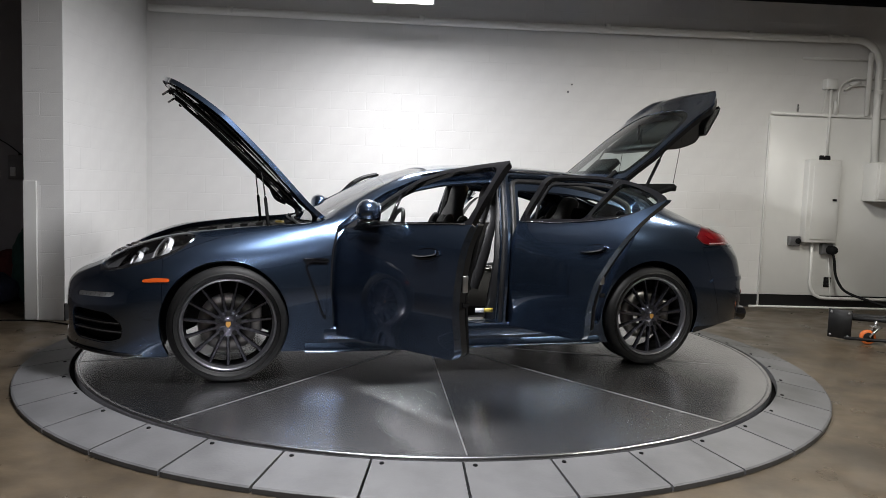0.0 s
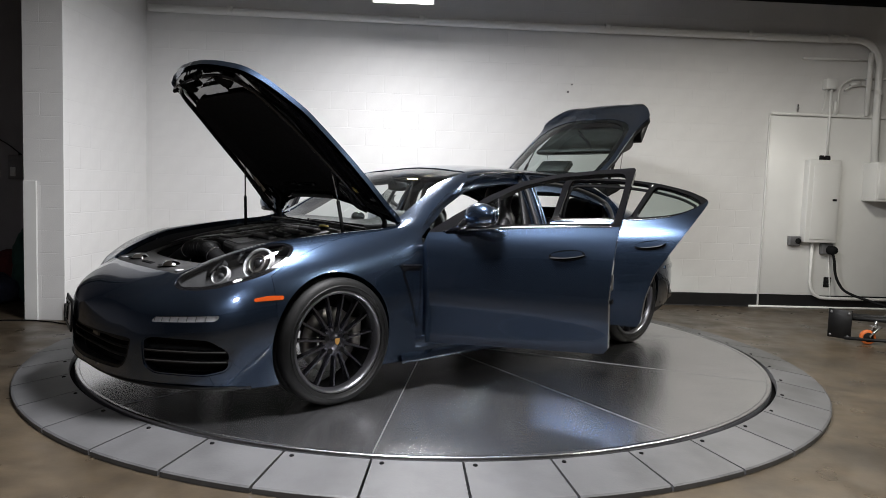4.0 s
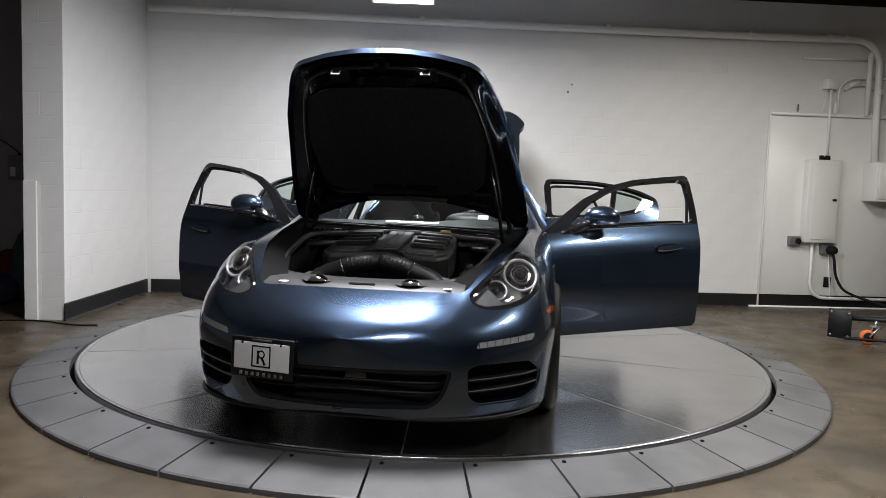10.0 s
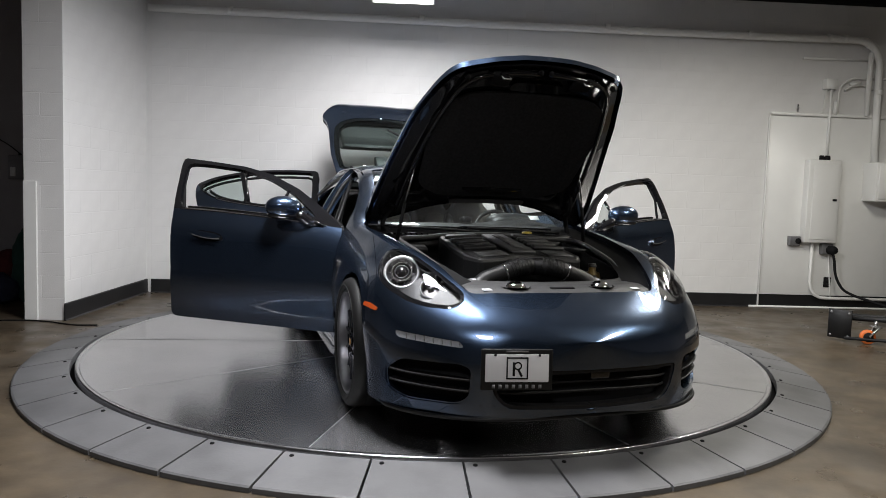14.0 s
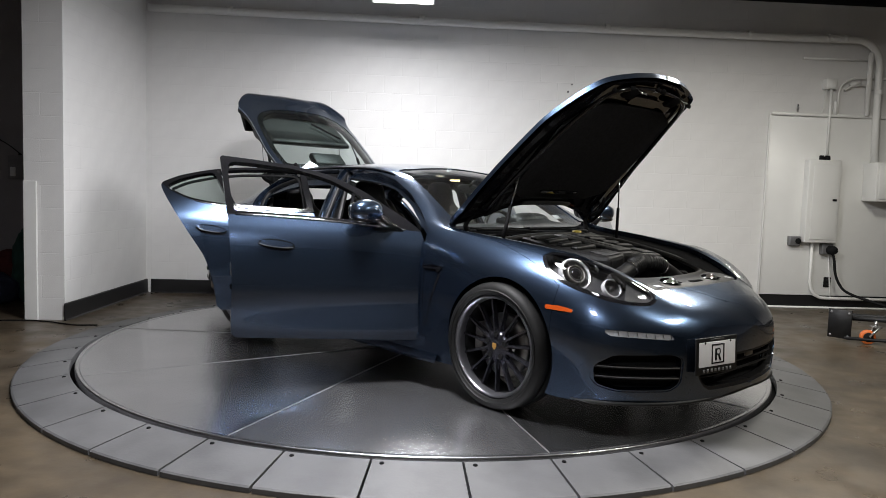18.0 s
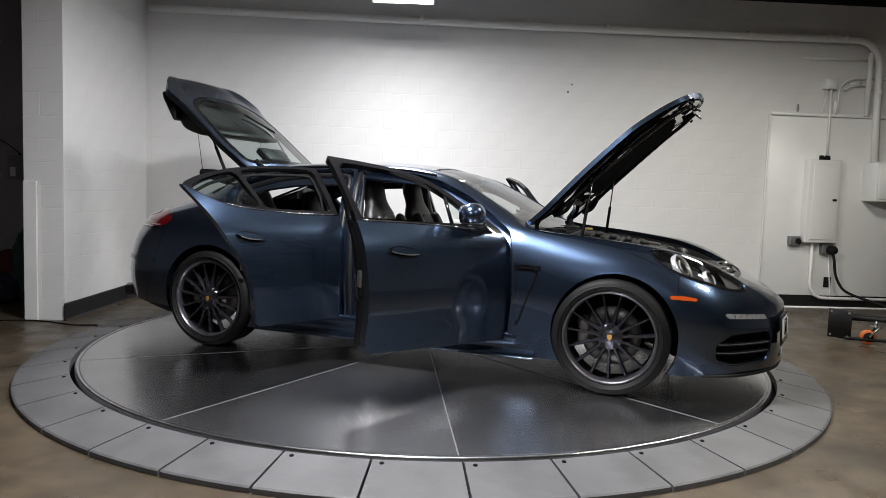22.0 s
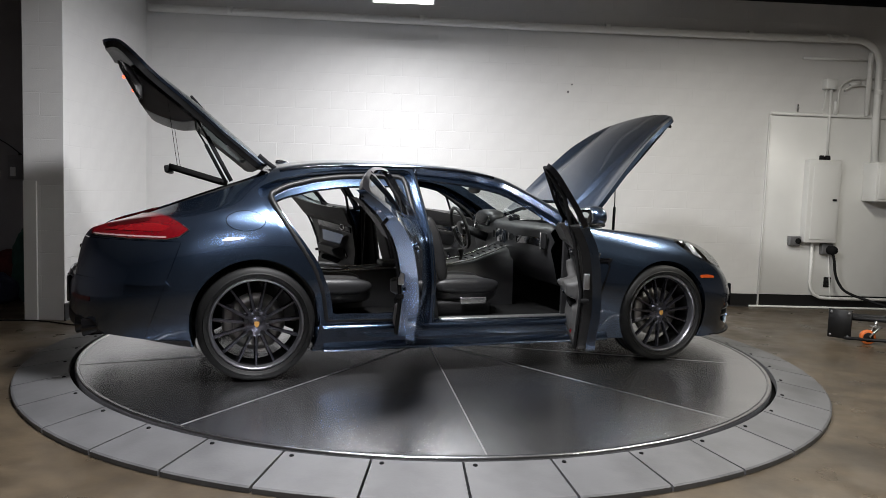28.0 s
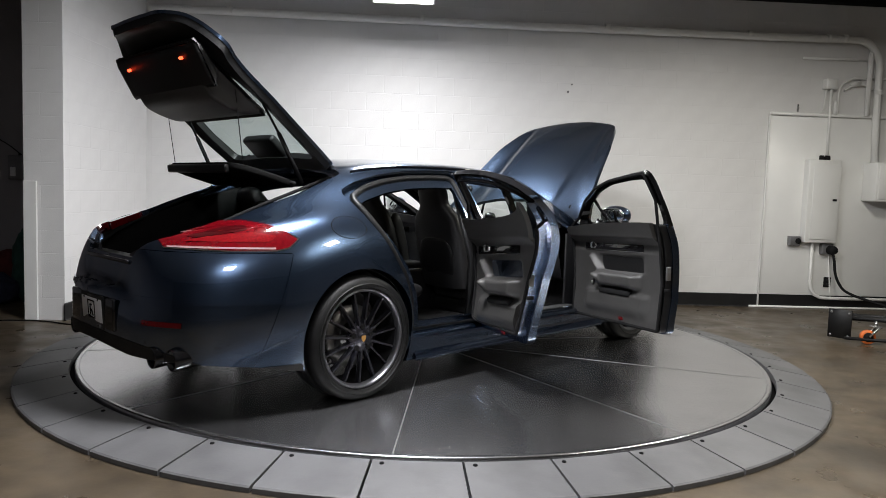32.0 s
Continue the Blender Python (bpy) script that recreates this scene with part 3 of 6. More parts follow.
# outlines of the panels, side view (x, z)
FRONT_DOOR = rounded([(.815, .268), (.85, .60), (.84, .80), (.80, .955), (.66, 1.055), (.46, 1.178), (.26, 1.266), (.05, 1.312), (-.20, 1.337), (-.408, 1.353), (-.385, 1.20), (-.35, .95), (-.325, .62), (-.325, .300)], 4, 0.016)
FRONT_GLASS = rounded([(.635, .998), (.445, 1.140), (.25, 1.237), (.04, 1.290), (-.20, 1.312), (-.362, 1.318), (-.345, 1.16), (-.315, 1.015)], 4, 0.05)
REAR_DOOR = rounded([(-.345, .300), (-.345, .62), (-.37, .95), (-.405, 1.20), (-.425, 1.334), (-.65, 1.333), (-.90, 1.320), (-1.12, 1.290), (-1.32, 1.240), (-1.455, 1.178), (-1.42, 1.10), (-1.36, 1.0), (-1.27, .86), (-1.15, .68), (-1.085, .50), (-1.063, .36), (-1.055, .300)], 4, 0.05)
REAR_GLASS = rounded([(-.425, 1.030), (-.452, 1.18), (-.470, 1.314), (-.66, 1.314), (-.90, 1.301), (-1.052, 1.280), (-.945, 1.046)], 4, 0.04)
QUARTER_GLASS = rounded([(-.978, 1.048), (-1.086, 1.274), (-1.20, 1.250), (-1.33, 1.206), (-1.415, 1.158), (-1.33, 1.104), (-1.20, 1.070)], 4, 0.035)
# plan view (x, |y|)
BONNET = rounded([(.955, -.3), (.955, .30), (.915, .46), (.86, .62), (.855, .735), (.92, .765), (1.10, .745), (1.33, .712), (1.735, .642), (1.99, .568), (2.11, .533), (2.168, .500), (2.195, .30), (2.215, -.3)], 4, 0.04)
HOOD = rounded([(1.075, -.3), (1.065, .20), (1.01, .42), (.92, .60), (.855, .735), (.92, .765), (1.10, .745), (1.33, .708), (1.735, .628), (1.985, .545), (2.075, .505), (2.122, .455), (2.176, .29), (2.204, .14), (2.215, -.3)], 4, 0.035)
SCREEN = rounded([(1.0, -.3), (.995, .25), (.955, .44), (.885, .62), (.86, .665), (.70, .640), (.48, .605), (.28, .580), (.14, .560), (.10, .35), (.09, -.3)], 3, 0.03)
HATCH = rounded([(-1.335, -.3), (-1.335, .42), (-1.36, .565), (-1.64, .585), (-1.9, .572), (-2.05, .562), (-2.15, .575), (-2.215, .607), (-2.275, .590), (-2.37, .52), (-2.44, .43), (-2.505, .30), (-2.545, .15), (-2.56, -.3)], 4, 0.02)
HATCH_GLASS = rounded([(-1.385, -.3), (-1.385, .44), (-1.42, .528), (-1.64, .545), (-1.9, .528), (-2.06, .495), (-2.15, .42), (-2.205, .28), (-2.22, -.3)], 4, 0.05)
HEAD_LAMP = rounded([(1.645, .785), (1.685, .728), (1.80, .690), (1.93, .648), (2.06, .585), (2.17, .525), (2.218, .545), (2.22, .61), (2.16, .712), (2.07, .793), (1.95, .845), (1.83, .866), (1.72, .850)], 4, .05)
TAIL_LAMP = [(-1.855, .92), (-1.90, .955), (-1.97, .992), (-2.05, 1.010), (-2.13, 1.00), (-2.30, .948), (-2.425, .902), (-2.42, .868), (-2.2, .860), (-1.98, .862), (-1.91, .878)]


def side(poly, grow=0.0, ymin=0.42):
    return lambda x, y, z: np.maximum(poly_dist(poly, x, z) - grow, ymin - y)


def plan(poly, grow=0.0, zmin=0.5):
    return lambda x, y, z: np.maximum(poly_dist(poly, x, y) - grow, zmin - z)


def outside(f):
    return lambda x, y, z: -f(x, y, z)


def arch(x0, r=0.392):
    return lambda x, y, z: np.maximum(np.hypot(x - x0, z - 0.362) - r, 0.45 - y)



belt_z = curve([(.95, .94), (.8, .945), (.4, .980), (0, 1.003), (-.3, 1.012), (-.6, 1.012), (-.94, 1.030), (-1.23, 1.068), (-1.37, 1.125), (-1.46, 1.19), (-1.7, 1.3)])
# ---- car: panels ----
car = root("car", "dark blue metallic four-door sports saloon with doors, bonnet and tailgate open", "car")
HL = plan(HEAD_LAMP, 0, 0.45)
_tl, _ht = side(TAIL_LAMP, 0, 0.2), plan([(-1.8, -.3), (-1.8, .52), (-2.2, .52), (-2.36, .47), (-2.6, .34), (-2.6, -.3)], 0, .80)
TL = lambda x, y, z: np.maximum(_tl(x, y, z), -_ht(x, y, z))
cut_all = [outside(side(FRONT_DOOR, 0.002)), outside(side(REAR_DOOR, 0.002)), outside(arch(1.478, .378)), outside(arch(-1.462, .390)), outside(plan(BONNET, 0.002)), outside(plan(SCREEN, 0.0, .9)),
           outside(plan(HATCH, 0.002, .80)), outside(HL), outside(TL)]
mid_line = lambda v: v[1] < 1e-3
front_of = lambda x, y, z: 1.8385 - x
rear_low = lambda x, y, z: np.maximum(x + 1.895 - (z - .848) * .35, z - 0.850)
rear_in = lambda x, y, z: rear_low(x, y, z) + 0.003
fender_of = lambda x, y, z: np.maximum(np.maximum(0.79 - x, x - 1.8365), z - 1.06)

# front bumper openings, seen from the front (y, z)
INTAKE = rounded([(.55, .41), (.60, .432), (.83, .424), (.880, .36), (.866, .258), (.80, .228), (.60, .236), (.555, .275)], 3, .025)
LED_BAR = rounded([(.588, .496), (.588, .524), (.70, .532), (.848, .543), (.838, .512), (.72, .503)], 3, .008)
MOUTH = rounded([(-.3, .225), (.40, .232), (.455, .28), (.495, .405), (-.3, .41)], 3, .03)


def face(poly, grow=0.0, xmin=1.95):
    return lambda x, y, z: np.maximum(poly_dist(poly, y, z) - grow, xmin - x)


V, N, F = region(front_of, outside(arch(1.478, .378)), outside(plan(BONNET, 0.002)), outside(HL), outside(face(INTAKE)), outside(face(MOUTH)), outside(face(LED_BAR)))
d = both(skin(V, N, F, 0.03, skip=mid_line))
part("front_bumper", welded(d), M["paint"], car)
V, N, F = region(fender_of, *[cut_all[i] for i in (0, 2, 4, 5, 7)], lambda x, y, z: .70 - y + (x - .8) * 0.17)
f_d = skin(V, N, F, 0.035)
part("front_fender", f_d, M["paint"], car)
part("front_fender", other(f_d), M["paint"], car)
V, N, F = region(lambda x, y, z: x - 1.8365, *cut_all, lambda x, y, z: -np.maximum(fender_of(x, y, z), .698 - y + (x - .8) * 0.17), outside(rear_low))
part("body_shell", welded(both(skin(V, N, F, 0.07, skip=mid_line))), M["paint"], car)
V, N, F = region(rear_in, cut_all[3], cut_all[6], cut_all[8])
part("rear_bumper", welded(both(skin(V, N, F, 0.03, skip=mid_line))), M["paint"], car)

# bonnet, swung up on its rear hinges
HINGE_B = Vector((2.215, 0, 0.712))          # front edge, where it is carried to
BONNET_M = Matrix.Translation((1.902, 0, 1.914)) @ Matrix.Rotation(radians(-53.0), 4, "Y")
V, N, F = region(plan(HOOD, -0.003))
bonnet = part("bonnet", welded(both(skin(V - np.array(HINGE_B), N, F, 0.03, skip=mid_line))), M["paint"], car, "open bonnet in blue paint, black lined below, its frame blackened for shade", BONNET_M)
# inner frame is body colour; black here stands for the shade under the bonnet
V2, N2, F2 = region(plan(HOOD, -0.030))
part("bonnet_frame_shaded", welded(both(skin(V2 - np.array(HINGE_B) - N2 * 0.028, N2, F2, 0.012, skip=mid_line))), M["gloss_black"], bonnet)
V2, N2, F2 = region(plan(rounded([(1.15, -.3), (1.15, .36), (1.25, .50), (1.75, .52), (1.92, .44), (1.97, .30), (1.98, -.3)], 4, .06)))
part("bonnet_liner", welded(both(skin(V2 - np.array(HINGE_B) - N2 * 0.050, N2, F2, -0.012, skip=mid_line))), M["felt"], bonnet, "black felt lining")

# tailgate, swung up on the roof's edge
HINGE_T = Vector((-1.335, 0, 1.35))
OPEN_T = 60.0
tail_m = Matrix.Translation(HINGE_T) @ Matrix.Rotation(radians(OPEN_T), 4, "Y")
V, N, F = region(plan(HATCH, -0.003, .805), outside(plan(HATCH_GLASS, 0.0)))
tailgate = part("tailgate", welded(both(skin(V - np.array(HINGE_T), N, F, 0.018, skip=mid_line))), M["paint"], car, "open tailgate in blue paint with a rear window", tail_m)
V, N, F = region(plan(HATCH_GLASS, 0.02))
part("rear_window", welded(both(skin(V - np.array(HINGE_T) - N * 0.004, N, F, 0.0))), M["dark_glass"], tailgate)
V, N, F = region(plan(HATCH_GLASS, 0.019), outside(plan(HATCH_GLASS, -0.045)))
part("window_border", welded(both(skin(V - np.array(HINGE_T) - N * 0.006, N, F, 0.0, skip=mid_line))), M["gloss_black"], tailgate, "black printed border of the rear window")
V, N, F = region(plan(HATCH, -0.006, .815), outside(plan(HATCH_GLASS, -0.05)))
part("tailgate_lining", welded(both(skin(V - np.array(HINGE_T) - N * 0.055, N, F, -0.04, skip=mid_line))), M["black"], tailgate)
# windscreen
V, N, F = region(plan(SCREEN, 0.012, .9))
part("windscreen", welded(both(skin(V - N * 0.006, N, F, 0.0))), M["glass"], car)

# doors
def ramp_up(v, a, b):
    t = np.clip((v - a) / (b - a), 0, 1)
    return t * t * (3 - 2 * t)


def lining(u, z, rise):
    """Relief of a door's inner panel: u runs from the hinge to the lock, z is the height."""
    z = z - rise * 2.5 * np.clip(u, 0, 1)
    roll = .042 * ramp_up(z, .845, .90)
    rest = ramp_up(z, .525, .565) * (1 - ramp_up(z, .625, .645)) * ramp_up(u, .24, .32) * (1 - ramp_up(u, .76, .84))
    pull = np.exp(-((u - .29 + (z - .64) * 1.0) / .030) ** 2) * ramp_up(z, .56, .62) * (1 - ramp_up(z, .745, .77))
    bowl = -.020 * ramp_up(u, .24, .32) * (1 - ramp_up(u, .80, .9)) * ramp_up(z, .64, .66) * (1 - ramp_up(z, .745, .775))
    low = .030 * ramp_up(z, .33, .40) * (1 - ramp_up(z, .495, .51)) * ramp_up(u, .04, .16) * (1 - ramp_up(u, .86, .97))
    return .012 + roll + .070 * rest + .045 * pull + bowl + low - .006 * ramp_up(z, .79, .80) * (1 - ramp_up(z, .845, .855))


def door(kind, s):
    front = kind == "front"
    outline, hinge, swing = (FRONT_DOOR, (0.80, 0.915), 65.5 if s > 0 else 64.0) if front else (REAR_DOOR, (-0.38, 0.915), 69.0 if s > 0 else 66.5)
    panes = [FRONT_GLASS] if front else [REAR_GLASS, QUARTER_GLASS]
    belt = lambda x, y, z: z - np.array([belt_z(a)[0] for a in x]) + 0.002
    above = lambda x, y, z: -belt(x, y, z)
    h = np.array([hinge[0], hinge[1], 0])
    m = Matrix.Translation((hinge[0], s * hinge[1], 0)) @ Matrix.Rotation(radians(-s * swing), 4, "Z") @ Matrix.Rotation(radians(1.0), 4, "Y")   # doors rise a little as they open
    flip = (lambda d: d) if s > 0 else other
    V, N, F = region(side(outline, -0.002), belt)
    ob = part(kind + "_door", flip(skin(V - h, N, F, 0.050, push=(0, -1, 0))), M["paint"], car, "open %s door with a black frame and its window lowered" % kind, m)
    V, N, F = region(side(outline, -0.002), above, *[outside(side(q)) for q in panes])
    part("window_frame", flip(skin(V - h, N, F, 0.032, back=True)), M["gloss_black"], ob)
    for q in panes[-1:]:                                   # the main panes are wound down
        V, N, F = region(side(q, 0.012), *([lambda x, y, z: .372 + (z - 1.0) * .2 - x] if front else []))
        V = V - h - N * 0.012
        bow = -.30 * (V[:, 2] - V[:, 2].mean()) ** 2 - .05 * (V[:, 0] - V[:, 0].mean()) ** 2
        A = np.stack([np.ones(len(V)), V[:, 0], V[:, 2]], 1)
        V[:, 1] = A @ np.linalg.lstsq(A, V[:, 1] - bow, rcond=None)[0] + bow          # an even, gently curved pane
        part("window", flip(skin(V, N, F)), M["glass"] if front else M["dark_glass"], ob)
    V, N, F = fine_region(2, side(outline, -0.035 if front else -0.062), lambda x, y, z: z - np.array([belt_z(a)[0] for a in x]) - 0.012)
    u = ((.70 if front else -.42) - V[:, 0]) / (.94 if front else .72)
    z = V[:, 2]
    V = V - h
    V[:, 1] = V[:, 1] - 0.100 - lining(u, z, .012 if front else .02)
    part("door_trim", flip(skin(V, N, F, 0.03, push=(0, 1, 0))), M["trim"], ob, "dark grey leather inner panel")
    V, N, F = region(side(outline, -0.012 if front else -0.045), lambda x, y, z: z - np.array([belt_z(a)[0] for a in x]) - 0.002)
    part("door_frame", flip(skin(V - h - np.array([0, .098, 0]), N, F, 0.055, push=(0, 1, 0))), M["black"] if front else M["paint"], ob)
    V, N, F = region(side(outline, -0.002), belt)
    part("door_flange", flip(skin(V - h - np.array([0, .049, 0]), N, F, 0.0)), M["paint"], ob)
    return ob


DOORS = {(k, s): door(k, s) for k in ("front", "rear") for s in (1, -1)}

# wheels
def build_wheel(x, s, front):
    R, RR = 0.355, 0.283
    W = 0.255 if front else 0.290
    zc = R - 0.002
    face_y = .082 if front else .116
    at = Matrix.Translation((x, s * (0.845 if front else 0.83), zc))
    flip = (lambda d: d) if s > 0 else (lambda d: ([(a, -b, c) for a, b, c in d[0]], [tuple(q)[::-1] for q in d[1]]))
    barrel = lathe([(RR - .004, -W / 2 + .01), (RR - .016, -W / 2 + .02), (RR - .03, -.02), (RR - .02, face_y - .02), (RR - .012, face_y - .004)], 64, "y")
    w = part("wheel", flip(barrel), M["gap"], car, "dark grey fifteen-spoke alloy wheel with a black tyre", at)
    tyre = lathe([(RR - .008, -W / 2 + .02), (RR + .005, -W / 2 + .008), (RR + .035, -W / 2), (R - .035, -W / 2 + .003), (R - .010, -W / 2 + .018), (R, -W / 2 + .045), (R, -.045), (R - .007, -.042), (R - .007, -.034), (R, -.031), (R, .031), (R - .007, .034), (R - .007, .042), (R, .045),
                  (R, W / 2 - .045), (R - .010, W / 2 - .018), (R - .035, W / 2 - .003), (R - .05, W / 2 - .001), (RR + .035, W / 2 - .002), (RR + .012, W / 2 - .006), (RR + .005, W / 2 - .014), (RR + .001, W / 2 - .03)], 72, "y")
    part("tyre", flip(tyre), M["rubber"], w)
    lip = lathe([(RR - .021, face_y - .026), (RR - .018, W / 2 - .034), (RR - .012, W / 2 - .017), (RR - .004, W / 2 - .012), (RR + .003, W / 2 - .018), (RR + .003, W / 2 - .04)], 72, "y")
    part("rim_lip", flip(lip), M["rim_lip"], w, "polished grey rim lip")
    # one spoke, then its repeats
    prof = [(.050, .024, .010), (.085, .0145, .006), (.17, .0115, .0), (.266, .0135, -.004)]
    V, F = [], []
    for r, hw, dy in prof:
        y = face_y + dy - 0.012
        V += [(-hw, y - .026, r), (-hw * .42, y, r), (hw * .42, y, r), (hw, y - .026, r)]
    for i in range(3):
        for j in range(3):
            a = i * 4 + j
            F.append((a, a + 1, a + 5, a + 4))
    me = mesh_of("spoke", *flip((V, F)), M["rim"], False)
    for k in range(15):
        sp = new("spoke", me)
        sp.parent = w
        sp.matrix_basis = Matrix.Rotation(2 * math.pi * (k + .5) / 15, 4, "Y")
    centre = lathe([(.0, face_y + .004), (.030, face_y + .004), (.036, face_y - .002), (.058, face_y - .002), (.078, face_y - .008), (.086, face_y - .045)], 40, "y")
    part("hub", flip(centre), M["rim"], w)
    cap = part("hub_cap", flip(lathe([(.0, face_y + .0075), (.028, face_y + .0075), (.033, face_y + .004)], 24, "y")), M["rim"], w, "dark cap with a gold shield")
    part("badge", flip(geo(prism([(-.014, .017), (.014, .017), (.015, .0), (.010, -.012), (0, -.020), (-.010, -.012), (-.015, .0)], face_y + .0078, face_y + .0095, "y"))), M["gold"], cap, smooth=False)
    nut = mesh_of("wheel_nut", *flip(lathe([(.0, face_y + .001), (.010, face_y + .001), (.0145, face_y + .002), (.0165, face_y - .012)], 12, "y")), M["gap"], False)
    for k in range(5):
        nb = new("wheel_nut", nut)
        nb.parent = w
        nb.matrix_basis = Matrix.Translation((.065 * math.sin(2 * math.pi * k / 5), 0, .065 * math.cos(2 * math.pi * k / 5)))
    part("brake_disc", flip(lathe([(.08, -.006), (.085, .012), (.18, .012), (.18, -.012), (.09, -.012)], 48, "y")), M["disc"], w, "bare steel brake disc")
    cal = geo(rbox(.07, .09, .17, .02, 3))
    part("brake_caliper", moved(flip(moved(cal, Matrix.Translation((-.165, .0, .02)))), Matrix.Identity(4)), M["disc"], w, "grey brake caliper")
    # arch liner
    return w


for x in (1.46, -1.46):
    for s in (1, -1):
        build_wheel(x, s, x > 0)


def arch_liner(x0, s):
    x0 = x0 + (0.018 if x0 > 0 else 0)
    V, F = [], []
    n = 28
    for i in range(n + 1):
        a = radians(-25 + 230 * i / n)
        for r, y in ((.377, .90), (.39, .86), (.39, .56), (.10, .555)):
            V.append((x0 + r * math.cos(a), s * y, .362 + r * math.sin(a)))
    for i in range(n):
        for j in range(3):
            a = i * 4 + j
            F.append((a, a + 1, a + 5, a + 4))
    return V, F


for x in (1.46, -1.46):
    for s in (1, -1):
        part("wheel_arch_liner", arch_liner(x, s), M["black"], car)

# underbody and a dark tub that closes the cabin
part("underbody", rbox(2.1, 1.7, .06, .02, 2, (0, 0, .215)), M["black"], car)
part("underbody", rbox(.50, 1.05, .05, .02, 2, (2.10, 0, .215)), M["black"], car)
part("underbody", rbox(.60, 1.2, .06, .02, 2, (-2.10, 0, .31)), M["black"], car)
# ---- car: lamps, grilles and trim on the outside ----
def sheet(fs, lift=0.0, depth=0.0, k=3):
    V, N, F = fine_region(k, *fs)
    return skin(V, N, F, depth, lift)


def ring_at(c, n, r0, r1, h, seg=32):
    """Ring or dish round c facing n."""
    z = Vector(n).normalized()
    m = Matrix.Translation(c) @ z.to_track_quat("Z", "Y").to_matrix().to_4x4()
    return moved(lathe([(r0, -h), (r0, 0), ((r0 + r1) / 2, h * 0.4), (r1, 0), (r1, -h)], seg), m)


def dish(c, n, prof, seg=28):
    z = Vector(n).normalized()
    return moved(lathe(prof, seg), Matrix.Translation(c) @ z.to_track_quat("Z", "Y").to_matrix().to_4x4())


def mir(d, s):
    return d if s > 0 else other(d)


for s in (1, -1):
    # head lamp: black well, projectors, chrome rings, clear cover
    lamp = part("headlamp", mir(sheet([plan(HEAD_LAMP, 0.001, .45)], -0.075), s), M["lamp_inside"], car, "clear headlamp with two round projectors in chrome rings")
    part("lamp_surround", mir(sheet([plan(HEAD_LAMP, 0.0, .45), outside(plan(HEAD_LAMP, -0.018, .45))], -0.004, 0.07), s), M["gloss_black"], lamp)
    n1 = (0.80, 0.28 * s, 0.52)
    c1, c2 = (1.852, .753 * s, .785), (2.010, .646 * s, .721)
    part("lamp_ring", ring_at(c1, n1, .078, .093, .022, 40), M["lamp_bright"], lamp, "chrome lamp ring")
    part("reflector", dish(c1, n1, [(.078, -.004), (.066, -.024), (.040, -.034), (.039, .000), (.036, .006), (.032, .004)]), M["lamp_inside"], lamp)
    part("projector", dish(c1, n1, [(.0, .014), (.014, .012), (.026, .005), (.032, -.006)]), M["gloss_black"], lamp)
    part("lamp_ring", ring_at(c1, n1, .046, .052, .03), M["disc"], lamp)
    for k in range(10):
        a = 2 * math.pi * k / 10
        zq = Vector(n1).normalized().to_track_quat("Z", "Y")
        part("reflector_rib", tube([Vector(c1) + zq @ Vector((r_ * math.cos(a), r_ * math.sin(a), -.012)) for r_ in (.054, .077)], .003, 5), M["chrome"], lamp)
    part("lamp_ring", ring_at(c2, n1, .046, .055, .02), M["lamp_bright"], lamp)
    part("reflector", dish(c2, n1, [(.044, .0), (.034, -.020), (.018, -.028), (.014, -.004), (.0, -.002)]), M["lamp_inside"], lamp)
    part("lamp_sill", mir(sheet([plan(HEAD_LAMP, -0.014, .45), lambda x, y, z: 2.075 - x + (y - .6) * .55], -0.030), s), M["slam"], lamp)
    V, N, F = fine_region(3, plan(HEAD_LAMP, 0.0, .45))
    bulge = 1 - (1 - np.clip(-poly_dist(HEAD_LAMP, V[:, 0], V[:, 1]) / .075, 0, 1)) ** 2
    part("lamp_cover", mir(skin(V + N * (.0015 + .022 * bulge)[:, None], N, F), s), M["lens"], lamp).visible_shadow = False
    # tail lamp
    tl = part("tail_lamp", mir(sheet([TL], 0.002, 0.05), s), M["red"], car, "red tail lamp with a clear lower band")
    part("reverse_lamp", mir(sheet([TL, *band(2, .868, .877), *band(0, -2.41, -1.98)], 0.004, 0.003), s), M["lens_band"], tl)
    part("led_field", mir(sheet([side(rounded([(-2.0, .905), (-1.955, .935), (-2.06, .952), (-2.26, .925), (-2.35, .900)], 3, .012), 0, .3)], 0.0045, 0.004), s), M["red_bright"], tl)
    part("led_field", mir(sheet([side(rounded([(-2.08, .962), (-2.07, .985), (-2.16, .975), (-2.33, .925), (-2.30, .918)], 3, .008), 0, .3)], 0.0045, 0.004), s), M["red_dark"], tl)
    part("tail_lamp_edge", mir(sheet([side(TAIL_LAMP, 0.005, .2), outside(side(TAIL_LAMP, -0.001, .2)), outside(_ht), lambda x, y, z: z - .872 - 0.75 * np.clip(x + 1.99, 0, 1), lambda x, y, z: x + 1.84], 0.003), s), M["chrome"], tl)
    # daytime lamp, side marker
    led = part("running_lamp", mir(sheet([face(LED_BAR, -0.001)], -0.004, 0.02), s), M["lens_white"], car, "clear ribbed running lamp strip")
    for k in range(7):
        y0 = .60 + k * .034
        part("rib", mir(sheet([face(LED_BAR, -0.004), *band(1, y0 - .0015, y0 + .0015)], -0.002), s), M["silver"], led)
    part("side_marker", mir(sheet([side(rounded([(1.795, .612), (1.795, .632), (1.87, .634), (1.945, .622), (1.945, .606)], 3, .006), 0, .5)], 0.004, 0.01), s), M["amber"], car, "amber side marker lens")
